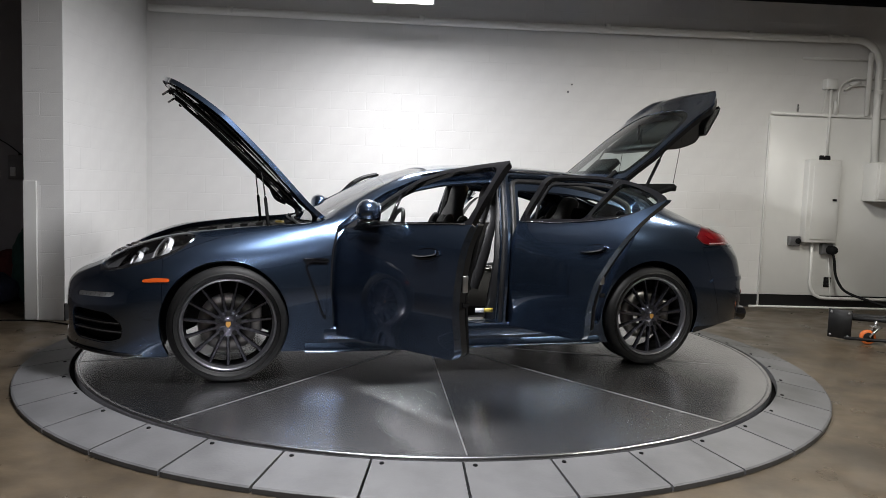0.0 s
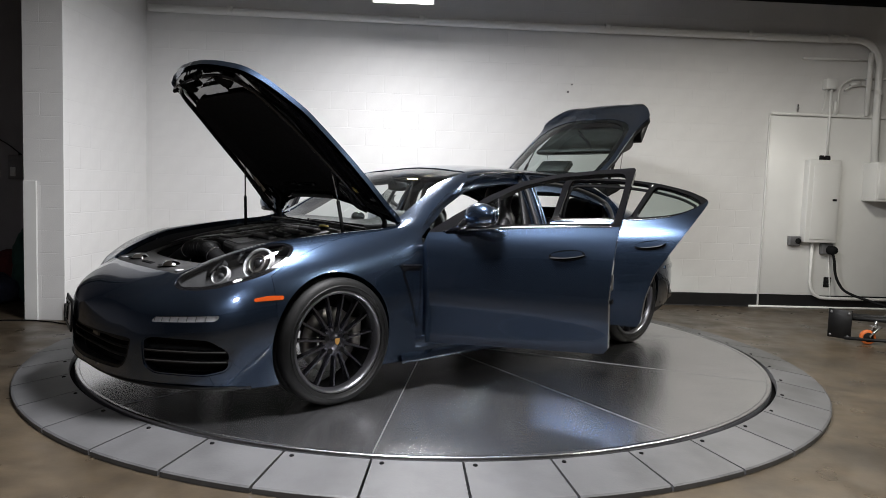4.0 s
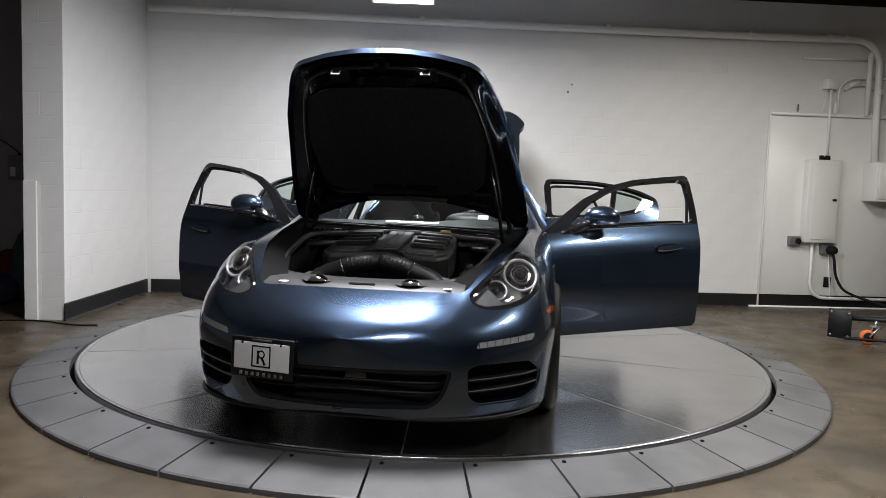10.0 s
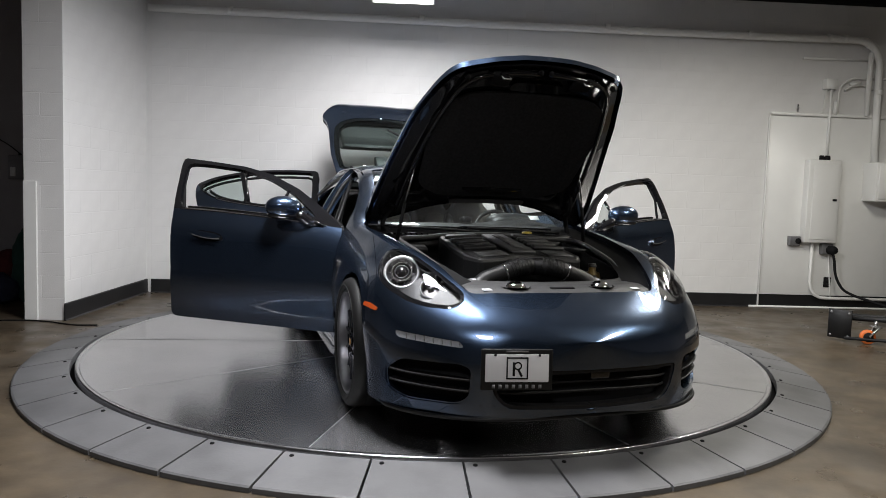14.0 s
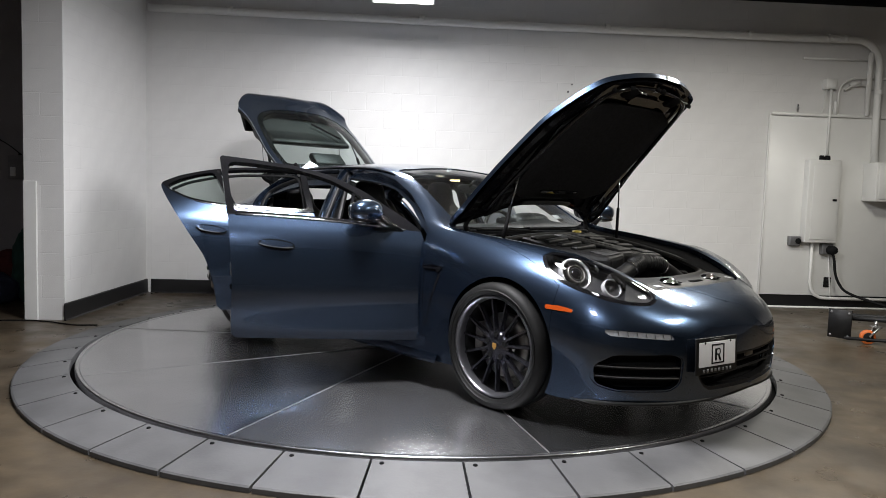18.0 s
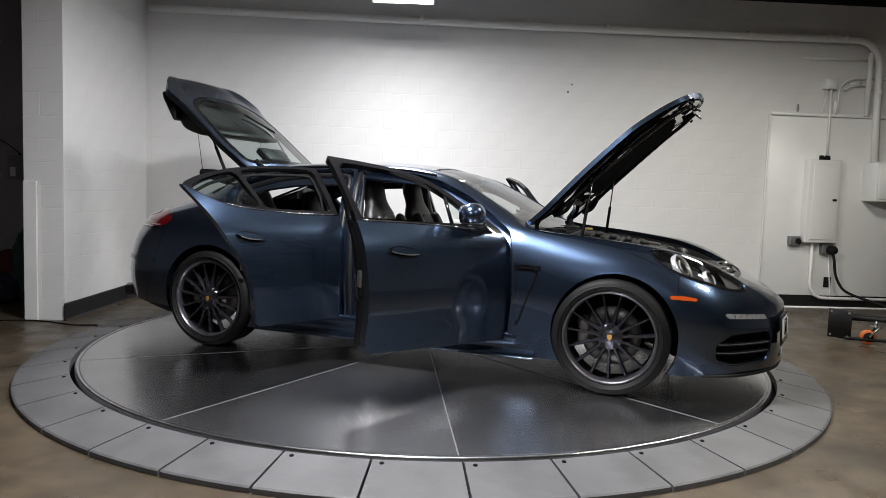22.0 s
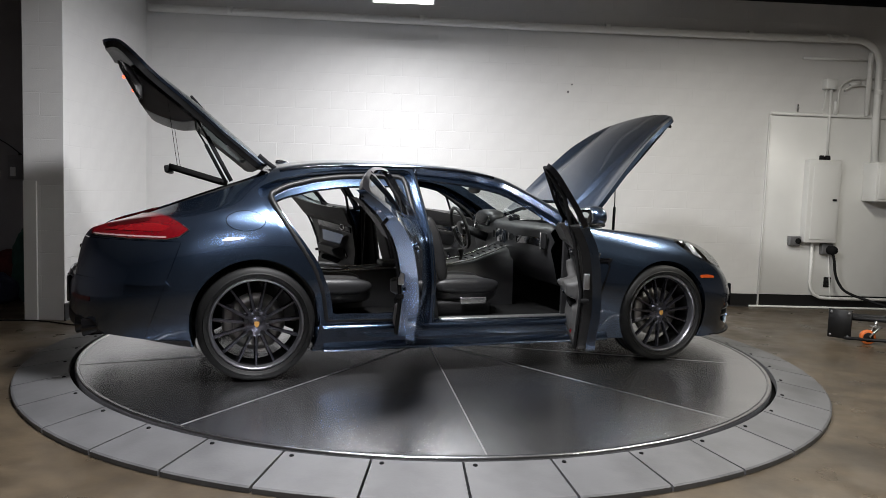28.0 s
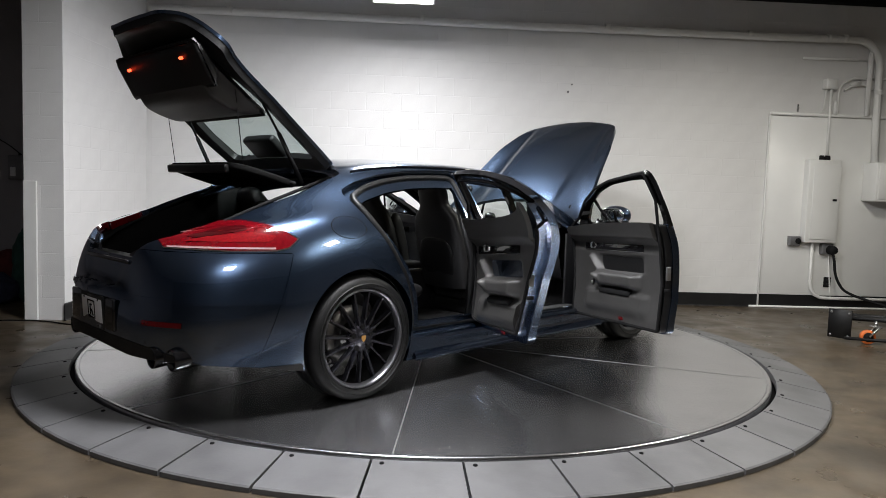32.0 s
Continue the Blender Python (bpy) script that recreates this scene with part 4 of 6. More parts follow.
    # side intakes
    part("intake_back", mir(sheet([face(INTAKE, 0.02)], -0.06, 0.0), s), M["gap"], car)
    part("intake_wall", mir(sheet([face(INTAKE, 0.0), outside(face(INTAKE, -0.008))], -0.006, 0.05), s), M["paint"], car)
    for z0 in (.300, .352):
        part("grille_slat", mir(sheet([face(INTAKE, 0.0), *band(2, z0 - .006, z0 + .006)], -0.010, 0.03), s), M["black"], car)
        # highlight along the slat, drawn as a thin grey strip
        part("slat_glint", mir(sheet([face(INTAKE, -0.012), *band(2, z0 + .002, z0 + .006)], -0.006, 0.004), s), M["steel_box"], car)
    # vent behind the front wheel
    part("fender_vent", mir(sheet([side(rounded([(1.005, .700), (.985, .728), (.858, .722), (.862, .40), (.872, .365), (.895, .40)], 3, .015), 0, .5)], 0.0015, 0.0), s), M["paint"], car, "black-rimmed side vent")
    vent = rounded([(1.008, .705), (.988, .735), (.858, .730), (.858, .40), (.872, .362), (.898, .40)], 3, .015)
    part("vent_rim", mir(sheet([side(vent, 0, .5), outside(side(vent, -0.013, .5)), lambda x, y, z: .870 - x], 0.004, 0.004), s), M["gloss_black"], car)
    part("vent_blade", mir(sheet([side(rounded([(1.022, .748), (1.018, .758), (.858, .756), (.858, .730), (.975, .732), (.99, .71)], 2, .006), 0, .5)], 0.010, 0.012), s), M["gloss_black"], car)
    part("vent_strip", mir(sheet([side(rounded([(1.012, .750), (1.01, .757), (.862, .755), (.862, .745)], 2, .002), 0, .5)], 0.0125, 0.003), s), M["chrome"], car)
    # sill skirt
    V, F = [], []
    for x in np.linspace(1.0, -1.05, 30):
        w = wide(x)[0]
        y0 = w - .005 + .012 * min(1, (1.0 - x) / .15 + .1, (x + 1.05) / .1 + .3)
        V += [(x, s * (w * .955 - .10), .17), (x, s * y0, .165), (x, s * (y0 + .006), .185), (x, s * (w * .968), .232), (x, s * (w * .955), .262), (x, s * (w * .955 - .06), .265)]
    for i in range(29):
        for j in range(5):
            a = i * 6 + j
            F.append((a, a + 1, a + 7, a + 6))
    part("sill_skirt", (V, F), M["paint"], car)
    # door opening: inner sill, bright step, seals
    part("door_sill", rbox(2.0, .16, .10, .02, 2, (-.10, s * .845, .275)), M["paint"], car)
    part("sill_step", rbox(.98, .08, .012, .004, 1, (.26, s * .80, .332)), M["alloy"], car, "brushed metal door step")
    part("sill_step", rbox(.55, .08, .012, .004, 1, (-.66, s * .80, .332)), M["alloy"], car)
    # roof gutter strip and mirror-black rail
    path = [(x, s * (rail(x)[0] + .004), rail(x)[1] + .004) for x in np.linspace(.20, -1.30, 26)]
    part("roof_strip", tube(path, .006, 6), M["gloss_black"], car)
    # exhaust pair, rear reflector
    for y0 in (.565, .680):
        pipe = part("tailpipe", dish((-2.50 + (y0 - .575) * .45, s * y0, .315), (-1, 0, -.05), [(.050, -.14), (.056, 0), (.053, .004), (.049, .0), (.048, -.10), (0, -.10)], 28), M["gloss_black"], car, "dark round tailpipe")
    part("reflector_strip", mir(sheet([lambda x, y, z: np.maximum(np.maximum(np.abs(y - .605) - .10, np.abs(z - .489) - .02), x + 2.2), *band(2, .476, .502), *band(1, .505, .705)], 0.004, 0.01), s), M["red"], car, "red reflector strip")
    # fuel flap joint on both flanks
    if s < 0:
        flap = lambda r: (lambda x, y, z: np.maximum(np.hypot(x + 1.527, (z - .980) * 1.9) - r, .5 - y))
        V, N, F = fine_region(3, flap(.112))
        part("fuel_flap", mir(skin(V, N, F, 0.004, 0.0012), s), M["paint"], car)
        part("fuel_flap_gap", mir(sheet([flap(.1165), outside(flap(.1125))], 0.0012), s), M["gap"], car)

for s in (1, -1):
    part("bumper_ledge", mir(sheet([lambda x, y, z: np.maximum(np.abs(z - .604) - .02, x + 1.97 + (z - .604)), *band(2, .590, .618)], 0.011, 0.013), s), M["paint"], car)
# lower rear apron
V, N, F = region(lambda x, y, z: np.maximum(x + 1.84, z - np.maximum(.405 - (x + 2.605) * .42, .262)))
part("rear_apron", both(skin(V, N, F, 0.0, 0.003)), M["black"], car, "matt black lower rear apron")
# mouth of the front bumper
part("grille_back", both(sheet([face(MOUTH, 0.02)], -0.07)), M["gap"], car)
part("grille_back", rbox(.02, .80, .26, .004, 1, (2.30, 0, .32)), M["gap"], car)
part("grille_wall", both(sheet([face(MOUTH, 0.0), outside(face(MOUTH, -0.015))], -0.006, 0.05)), M["black"], car)
for z0 in (.30, .345, .385):
    path = [(x, y, z0) for x, y in ((2.36, -.47), (2.415, -.40), (2.435, -.25), (2.44, 0), (2.435, .25), (2.415, .40), (2.36, .47))]
    part("grille_bar", tube(spline(path, 4), .007, 6), M["black"], car)
part("radar_cover", rbox(.02, .10, .05, .012, 3, (2.44, .06, .375)), M["gloss_black"], car)
# front lip under the mouth
path = [(1.95, .885, .166), (2.06, .85, .166), (2.2, .765, .170), (2.33, .62, .175), (2.42, .45, .182), (2.46, .22, .187), (2.465, 0, .19)]
path = path + [(x, -y, z) for x, y, z in path[::-1][1:]]
part("front_lip", tube(spline(path, 4), [.004] * 3 + [.010] * 43 + [.004] * 3, 8), M["black"], car)


def number_plate(at, name):
    """White plate in a black holder; its writing is plain bars."""
    holder = part(name, rbox(.012, .325, .185, .012, 3), M["black"], car, "white dealer plate in a black holder", at)
    part("plate_face", rbox(.006, .288, .125, .006, 2, (.006, 0, .008)), M["plate_white"], holder)
    q = .046
    for c, sz in (((.0105, 0, q + .008), (.003, 2 * q + .006, .006)), ((.0105, 0, -q + .008), (.003, 2 * q + .006, .006)), ((.0105, q, .008), (.003, .006, 2 * q)), ((.0105, -q, .008), (.003, .006, 2 * q))):
        part("emblem_frame", rbox(*sz, 0, 1, c), M["gap"], holder)
    part("emblem", rbox(.003, .010, .060, 0, 1, (.0105, -.016, .004)), M["gap"], holder)
    part("emblem", moved(lathe([(.012, 0), (.019, 0)], 20, "x"), Matrix.Translation((.0115, .002, .018))), M["gap"], holder)
    part("emblem", moved(geo(rbox(.003, .010, .038, 0, 1)), Matrix.Translation((.0105, .012, -.012)) @ Matrix.Rotation(radians(28), 4, "X")), M["gap"], holder)
    part("plate_bar", rbox(.003, .10, .010, 0, 1, (.0075, 0, .080)), M["trim"], holder)
    for k in range(8):
        part("plate_bar", rbox(.003, .014, .016, 0, 1, (.0075, -.105 + k * .03, -.074)), M["steel_box"], holder)
    for y in (-.10, .10):
        part("plate_screw", moved(lathe([(0, .002), (.006, .001), (.006, -.002)], 10, "x"), Matrix.Translation((.0105, y, .066))), M["black"], holder)
    return holder


number_plate(pose(2.462, -.372, .418, 0, -3, -11), "front_plate")
number_plate(pose(-2.598, -.035, .495, 0, 4, 180), "rear_plate")
part("rear_plate_well", rbox(.02, .62, .17, .02, 3, (-2.588, 0, .50)), M["gloss_black"], car)
part("tail_trim", rbox(.012, .60, .022, .004, 2, (-2.515, 0, .775)), M["gloss_black"], car)

# gap lines of bonnet wells and cowl
V, N, F = region(plan(BONNET, 0.004), outside(plan(BONNET, -0.13)))
part("bay_gutter", both(skin(V, N, F, 0.0, -0.034)), M["gap"], car, "black gutter round the engine bay")
V, F = [], []
for y in np.linspace(-.72, .72, 25):
    k = 1 - (y / .75) ** 2
    V += [(.86 + .12 * k, y, .915), (.93 + .10 * k, y, .938), (1.00 + .08 * k, y, .925), (1.03 + .07 * k, y, .86)]
for i in range(24):
    for j in range(3):
        a = i * 4 + j
        F.append((a, a + 1, a + 5, a + 4))
part("cowl_cover", (V, F), M["black"], car, "black plastic cowl below the windscreen")
for y in np.linspace(-.66, -.28, 12):
    part("cowl_slot", rbox(.05, .012, .012, .003, 1, (1.03, y, .930)), M["gap"], car)
for s, y0, y1 in ((1, .55, -.10), (-1, -.02, -.62)):
    arm = part("wiper", tube(spline([(1.0, y0, .945), (1.02, (y0 + y1) / 2, .962), (1.0, y1, .968)], 6), .009, 6), M["black"], car)
    part("wiper_blade", tube(spline([(.975, y0 - .05, .965), (1.0, (y0 + y1) / 2, .972), (.985, y1 - .05, .975)], 6), .006, 5), M["gap"], arm)

# ---- engine bay ----
part("bay_floor", rbox(1.2, 1.0, .02, .004, 1, (1.50, 0, .48)), M["gap"], car)
for s in (1, -1):
    part("bay_wall", prism([(1.0, .46), (1.0, .90), (1.3, .86), (1.6, .81), (1.9, .745), (2.02, .70), (2.02, .46)], s * .535, s * .555, "y"), M["gap"], car)
    part("bay_shelf", prism([(1.02, s * .40), (1.02, s * .68), (1.35, s * .60), (1.35, s * .47)], .845, .865), M["black"], car)
part("bulkhead", rbox(.02, 1.3, .5, .004, 1, (1.0, 0, .66)), M["gap"], car)
part("bay_wall", rbox(.02, .96, .24, .004, 1, (2.0, 0, .57)), M["gap"], car)
# slam panel of grey plastic
V, F = [], []
for y in np.linspace(-.50, .50, 21):
    b = 1 - (y / .52) ** 2
    V += [(1.92 + .06 * b, y, .700), (1.935 + .06 * b, y, .748 + .01 * (1 - b)), (2.04 + .04 * b, y, .744), (2.13 + .055 * b, y, .727), (2.155 + .055 * b, y, .695)]
for i in range(20):
    for j in range(4):
        a = i * 5 + j
        F.append((a, a + 1, a + 6, a + 5))
slam = part("slam_panel", (V, F), M["slam"], car, "grey plastic panel ahead of the engine bay")
for y in (-.235, .235):
    part("lock_recess", dish((2.095, y, .738), (0, 0, 1), [(0, -.012), (.055, -.010), (.072, .0), (.078, .002)], 24), M["gap"], slam)
    part("lock_dome", dish((2.100, y, .739), (0, 0, 1), [(0, .028), (.025, .024), (.042, .014), (.050, .0)], 24), M["chrome"], slam, "bright metal dome")
for y, w in ((-.40, .045), (-.08, .05), (.10, .035), (.42, .04)):
    part("label", moved(geo(rbox(.035, w, .002, 0, 1)), Matrix.Translation((2.135, y, .731)) @ Matrix.Rotation(radians(6), 4, "Y")), M["plate_white"], slam)
part("release_lever", rbox(.03, .13, .014, .005, 2, (2.14, 0.0, .733)), M["gap"], slam)
# rubber seal round the bay
loop = [(1.955, -.42, .742), (1.995, -.2, .735), (2.005, 0, .733), (1.995, .2, .735), (1.955, .42, .742), (1.88, .495, .768), (1.70, .545, .815), (1.45, .575, .86), (1.22, .595, .893), (1.11, .55, .905), (1.08, .38, .912), (1.10, .28, .925), (1.12, 0, .935), (1.10, -.28, .925), (1.08, -.38, .912), (1.11, -.55, .905), (1.22, -.595, .893), (1.45, -.575, .86), (1.70, -.545, .815), (1.88, -.495, .768)]
part("bay_seal", tube(spline(loop, 4, True), .016, 8, True), M["trim"], car, "grey rubber seal")
# engine cover
def on_cover(d):
    """Slope of the engine cover, falling towards the nose."""
    d = geo(d) if isinstance(d, bmesh.types.BMesh) else d
    return [Vector((x, y, z - (x - 1.2) * .125 - .06 * max(0, abs(y) - .12))) for x, y, z in d[0]], d[1]


cover = part("engine_cover", on_cover(prism([(1.10, -.33), (1.10, .33), (1.42, .36), (1.66, .355), (1.765, .30), (1.745, .12), (1.70, .06), (1.70, -.06), (1.745, -.12), (1.765, -.30), (1.66, -.355), (1.42, -.36)], .76, .925, r=.022)), M["black"], car, "black plastic engine cover with ribs", smooth=False)
part("cover_strip", on_cover(rbox(.50, .15, .02, .008, 2, (1.42, 0, .930))), M["slam"], cover)
for k in range(11):
    part("cover_bar", on_cover(rbox(.026, .045, .004, .001, 1, (1.22 + k * .036, .0, .9415))), M["trim"], cover)
for s in (1, -1):
    for k in range(4):
        part("cover_rib", on_cover(rbox(.055, .20, .028, .012, 3, (1.20 + k * .105, s * .215, .930))), M["black"], cover)
    part("cover_line", on_cover(rbox(.12, .16, .006, .002, 1, (1.665, s * .20, .928))), M["slam"], cover)
    hose = spline([(1.74, 0, .80), (1.80, s * .05, .805), (1.82, s * .13, .795), (1.82, s * .21, .765), (1.82, s * .29, .735), (1.85, s * .35, .69)], 5)
    duct = part("air_hose", tube(hose, .048, 12), M["black"], car, "black air intake hose")
    for k in range(7):
        p, q = hose[5 + k], hose[6 + k]
        part("hose_rib", moved(lathe([(.048, -.004), (.053, 0), (.048, .004)], 14), Matrix.Translation(p) @ (q - p).to_track_quat("Z", "Y").to_matrix().to_4x4()), M["black"], duct)
    p, q = hose[13], hose[14]
    part("hose_clip", moved(lathe([(.049, -.005), (.052, -.004), (.052, .004), (.049, .005)], 16), Matrix.Translation(p) @ (q - p).to_track_quat("Z", "Y").to_matrix().to_4x4()), M["chrome"], duct)
    part("air_box", rbox(.20, .20, .12, .03, 3, (1.86, s * .36, .63)), M["black"], car)
    part("intake_pipe", tube(spline([(1.70, s * .42, .66), (1.80, s * .40, .70), (1.84, s * .34, .72), (1.86, s * .28, .66)], 5), .03, 10), M["steel_box"], car)
tank = part("coolant_tank", dish((1.62, .46, .70), (0, 0, 1), [(0, .085), (.02, .085), (.022, .06), (.045, .05), (.05, .02), (.05, -.08)], 20), M["amber_tank"], car, "amber plastic coolant tank")
part("tank_cap", dish((1.62, .46, .785), (0, 0, 1), [(0, .02), (.022, .02), (.026, 0)], 16), M["black"], tank)
part("filler_cap", dish((1.12, .26, .945), (0, 0, 1), [(0, .014), (.03, .012), (.034, 0)], 16), M["yellow"], car, "yellow filler cap")
random.seed(4)
for k in range(14):
    s = random.choice((-1, 1))
    x, y = random.uniform(1.15, 1.85), s * random.uniform(.42, .50)
    part("engine_hose", tube(spline([(x, y, .60), (x + random.uniform(-.1, .1), y + random.uniform(-.03, .03), .72), (x + random.uniform(-.2, .2), y - s * .04, .70), (x + random.uniform(-.2, .2), y, .58)], 5), random.uniform(.008, .02), 7), random.choice([M["black"], M["gap"], M["steel_box"]]), car)
# bonnet stays and hinges
for s in (1, -1):
    stay = part("bonnet_stay", tube([(1.21, s * .62, .90), (1.235, s * .585, 1.12)], .011, 8), M["gap"], car)
    part("stay_rod", tube([(1.235, s * .585, 1.12), (1.262, s * .54, 1.33)], .005, 6), M["silver"], stay)
    part("bonnet_hinge", tube(spline([(.95, s * .64, .93), (.92, s * .64, 1.0), (.98, s * .60, 1.09), (1.08, s * .57, 1.16)], 5), .016, 6), M["gap"], car)
# folds pressed into the bonnet's underside
def under_panel(poly, drop, mat):
    V, N, F = region(plan(rounded(poly, 3, .02)))
    return part("liner_panel", welded(both(skin(V - np.array(HINGE_B) - N * drop, N, F, -0.012, skip=mid_line))), mat, bonnet)


under_panel([(1.99, -.3), (1.99, .16), (2.05, .15), (2.06, -.3)], 0.048, M["gloss_black"])
# rear slot: the wall's reflection in it is put into the grey colour
under_panel([(1.085, -.3), (1.075, .26), (1.105, .27), (1.118, -.3)], 0.046, M["slam"])
under_panel([(1.20, -.3), (1.20, .20), (1.225, .21), (1.23, -.3)], 0.060, M["gloss_black"])
for s in (1, -1):
    # pressed ribs along the frame, blackened for shade, buffers and the catch plates
    rib = [(x, s * (y - .07), 0) for x, y in ((1.02, .66), (1.25, .645), (1.6, .60), (1.85, .545), (2.0, .49), (2.07, .40), (2.10, .25), (2.11, .10))]
    on_hood = lambda x, y: Vector((x, y, float(np.interp(x, [.9, 1.1, 1.4, 1.8, 2.0, 2.13, 2.2], [.985, .958, .912, .838, .785, .745, .72])) - .046 - .02 * (abs(y) / .6) ** 2)) - HINGE_B
    part("shaded_rib", tube(spline([on_hood(x, y) for x, y, _ in rib], 4), .014, 8), M["gloss_black"], bonnet)
    part("catch_plate", moved(geo(rbox(.09, .11, .03, .010, 2)), Matrix.Translation(on_hood(2.06, s * .235)) @ Matrix.Rotation(radians(22), 4, "Y")), M["gap"], bonnet)
    for x, y in ((2.06, .42), (1.30, .56), (2.12, .03)):
        part("rubber_buffer", dish(on_hood(x, s * y), (0, 0, -1), [(0, .022), (.010, .020), (.013, .010), (.016, 0)], 12), M["gap"], bonnet)
    part("hinge_arm", tube(spline([on_hood(1.00, s * .58), on_hood(1.08, s * .57) - Vector((0, 0, .03)), on_hood(1.18, s * .55)], 4), .014, 6), M["gap"], bonnet)
latch = [(2.12, y, .69) for y in (-.235, .235)]
for x, y, z in latch:
    part("bonnet_catch", tube([Vector(q) - HINGE_B for q in ((x - .02, y - .02, z + .005), (x - .02, y - .02, z - .05), (x - .02, y + .02, z - .05), (x - .02, y + .02, z + .005))], .005, 6), M["silver"], bonnet)

# ---- tailgate fittings ----
off = lambda p: tuple(Vector(p) - HINGE_T)
# inner shell at the handle end, deep and rounded
tail_shell = moved(geo(prism(rounded([(-1.87, 1.10), (-1.93, .955), (-2.014, .872), (-2.09, .815), (-2.165, .81), (-2.21, .845), (-2.36, .87), (-2.36, .90), (-2.1, 1.01)], 4, .045), -.44, .44, "y", r=.03)), Matrix.Translation(-HINGE_T))
part("wiper_motor_cover", moved(geo(rbox(.16, .34, .06, .02, 3)), Matrix.Translation(Vector((-1.52, 0, 1.225)) - HINGE_T) @ Matrix.Rotation(radians(-18), 4, "Y")), M["black"], tailgate)
part("tailgate_handle_shell", tail_shell, M["trim"], tailgate, "grey moulded inner shell of the tailgate")
part("tailgate_lip", moved(geo(prism(rounded([(-2.23, .835), (-2.25, .815), (-2.46, .815), (-2.50, .835), (-2.44, .875), (-2.30, .88)], 4, .02), -.52, .52, "y", r=.016)), Matrix.Translation(-HINGE_T)), M["black"], tailgate)
for s in (1, -1):
    part("warning_lamp", moved(geo(rbox(.016, .034, .014, .005, 2)), Matrix.Translation(Vector((-2.235, s * .345, .806)) - HINGE_T)), M["red_glow"], tailgate, "lit red warning lamp")
    stay = part("tailgate_stay", tube([(-1.60, s * .52, 1.22), (-1.75, s * .50, 1.50)], .013, 8), M["gap"], car)
    part("stay_rod", tube([(-1.75, s * .50, 1.50), (-1.88, s * .475, 1.72)], .007, 6), M["gap"], stay)
    part("shelf_cord", tube([(-1.99, s * .44, 1.72), (-1.93, s * .43, 1.30)], .0025, 4), M["black"], car)
    part("tailgate_hinge", tube(spline([(-1.30, s * .42, 1.31), (-1.36, s * .42, 1.35), (-1.42, s * .42, 1.40)], 4), .015, 6), M["gap"], car)
part("rear_wiper", tube([off((-1.99, .02, 1.130)), off((-1.80, .26, 1.192))], .009, 6), M["gap"], tailgate)
part("rear_spoiler", moved(geo(rbox(.10, .80, .018, .008, 2)), Matrix.Translation(Vector((-2.36, 0, .945)) - HINGE_T) @ Matrix.Rotation(radians(-18), 4, "Y")), M["paint"], tailgate)
part("roof_antenna", moved(geo(prism([(.05, 0), (-.05, 0), (-.045, .022), (-.01, .026)], -.014, .014, "y", r=.006)), Matrix.Translation((-1.22, 0, 1.368)) @ Matrix.Rotation(radians(-6), 4, "Y")), M["gloss_black"], car)
for ob in tailgate.children:
    if ob.name.startswith(("tailgate_lip", "tailgate_handle_shell", "rear_spoiler")):
        bend = .72 if "lip" in ob.name else .55
        for v in ob.data.vertices:
            v.co.x += bend * v.co.y ** 2
# lifted parcel shelf
shelf_at = Matrix.Translation((-1.62, 0, 1.205)) @ Matrix.Rotation(radians(15.5), 4, "Y")
shelf = part("parcel_shelf", prism(rounded([(.0, -.50), (.0, .50), (-.20, .50), (-.34, .46), (-.385, .36), (-.385, -.36), (-.34, -.46), (-.20, -.50)], 4, .05), -.018, .018, r=.008), M["carpet"], car, "lifted black parcel shelf", shelf_at)
part("shelf_lip", moved(geo(rbox(.035, .74, .05, .012, 3)), Matrix.Translation((-.385, 0, -.022)) @ Matrix.Rotation(radians(-25), 4, "Y")), M["black"], shelf)
for s in (1, -1):
    part("shelf_pin", tube([(-.04, s * .49, 0), (-.04, s * .53, 0)], .012, 8), M["gap"], shelf)
# luggage bay
part("boot_floor", rbox(1.05, 1.0, .03, .01, 2, (-1.95, 0, .62)), M["carpet"], car)
for s in (1, -1):
    part("boot_side", prism([(-1.45, .62), (-1.45, 1.18), (-1.75, 1.10), (-2.1, .98), (-2.4, .86), (-2.46, .80), (-2.46, .62)], .46 * s, .50 * s, "y"), M["carpet"], car)
part("boot_sill", rbox(.07, .70, .03, .012, 3, (-2.445, 0, .785)), M["slam"], car, "ribbed grey loading sill")
part("boot_back", rbox(.03, .9, .2, .01, 2, (-2.46, 0, .70)), M["trim"], car)
V, N, F = region(plan(HATCH, 0.006, .79), outside(plan(HATCH, -0.035, .79)))
part("hatch_channel", both(skin(V, N, F, 0.0, -0.030)), M["gloss_black"], car)
part("hatch_seal", both(tube([(x, y - .015, z - .03) for x, y, z in [(-1.38, .50, 1.29), (-1.60, .53, 1.215), (-1.85, .52, 1.12), (-2.1, .485, 1.01), (-2.3, .445, .925), (-2.44, .40, .84)]], .010, 6)), M["gap"], car)
# inner side of the shell so that the cabin is closed
V, N, F = region(plan([(.12, -.3), (.12, .60), (-.4, .60), (-.9, .585), (-1.3, .56), (-1.3, -.3)], 0, 1.2))
part("headliner", both(skin(V, N, F, 0.0, -0.045)), M["trim"], car, "grey headlining")
# ---- doors: mirrors, handles, linings ----
def ellipse(cx, cz, rx, rz, lean=0.0, n=20):
    c, s_ = math.cos(lean), math.sin(lean)
    return [(cx + c * rx * math.cos(2 * math.pi * k / n) - s_ * rz * math.sin(2 * math.pi * k / n), cz + s_ * rx * math.cos(2 * math.pi * k / n) + c * rz * math.sin(2 * math.pi * k / n)) for k in range(n)]


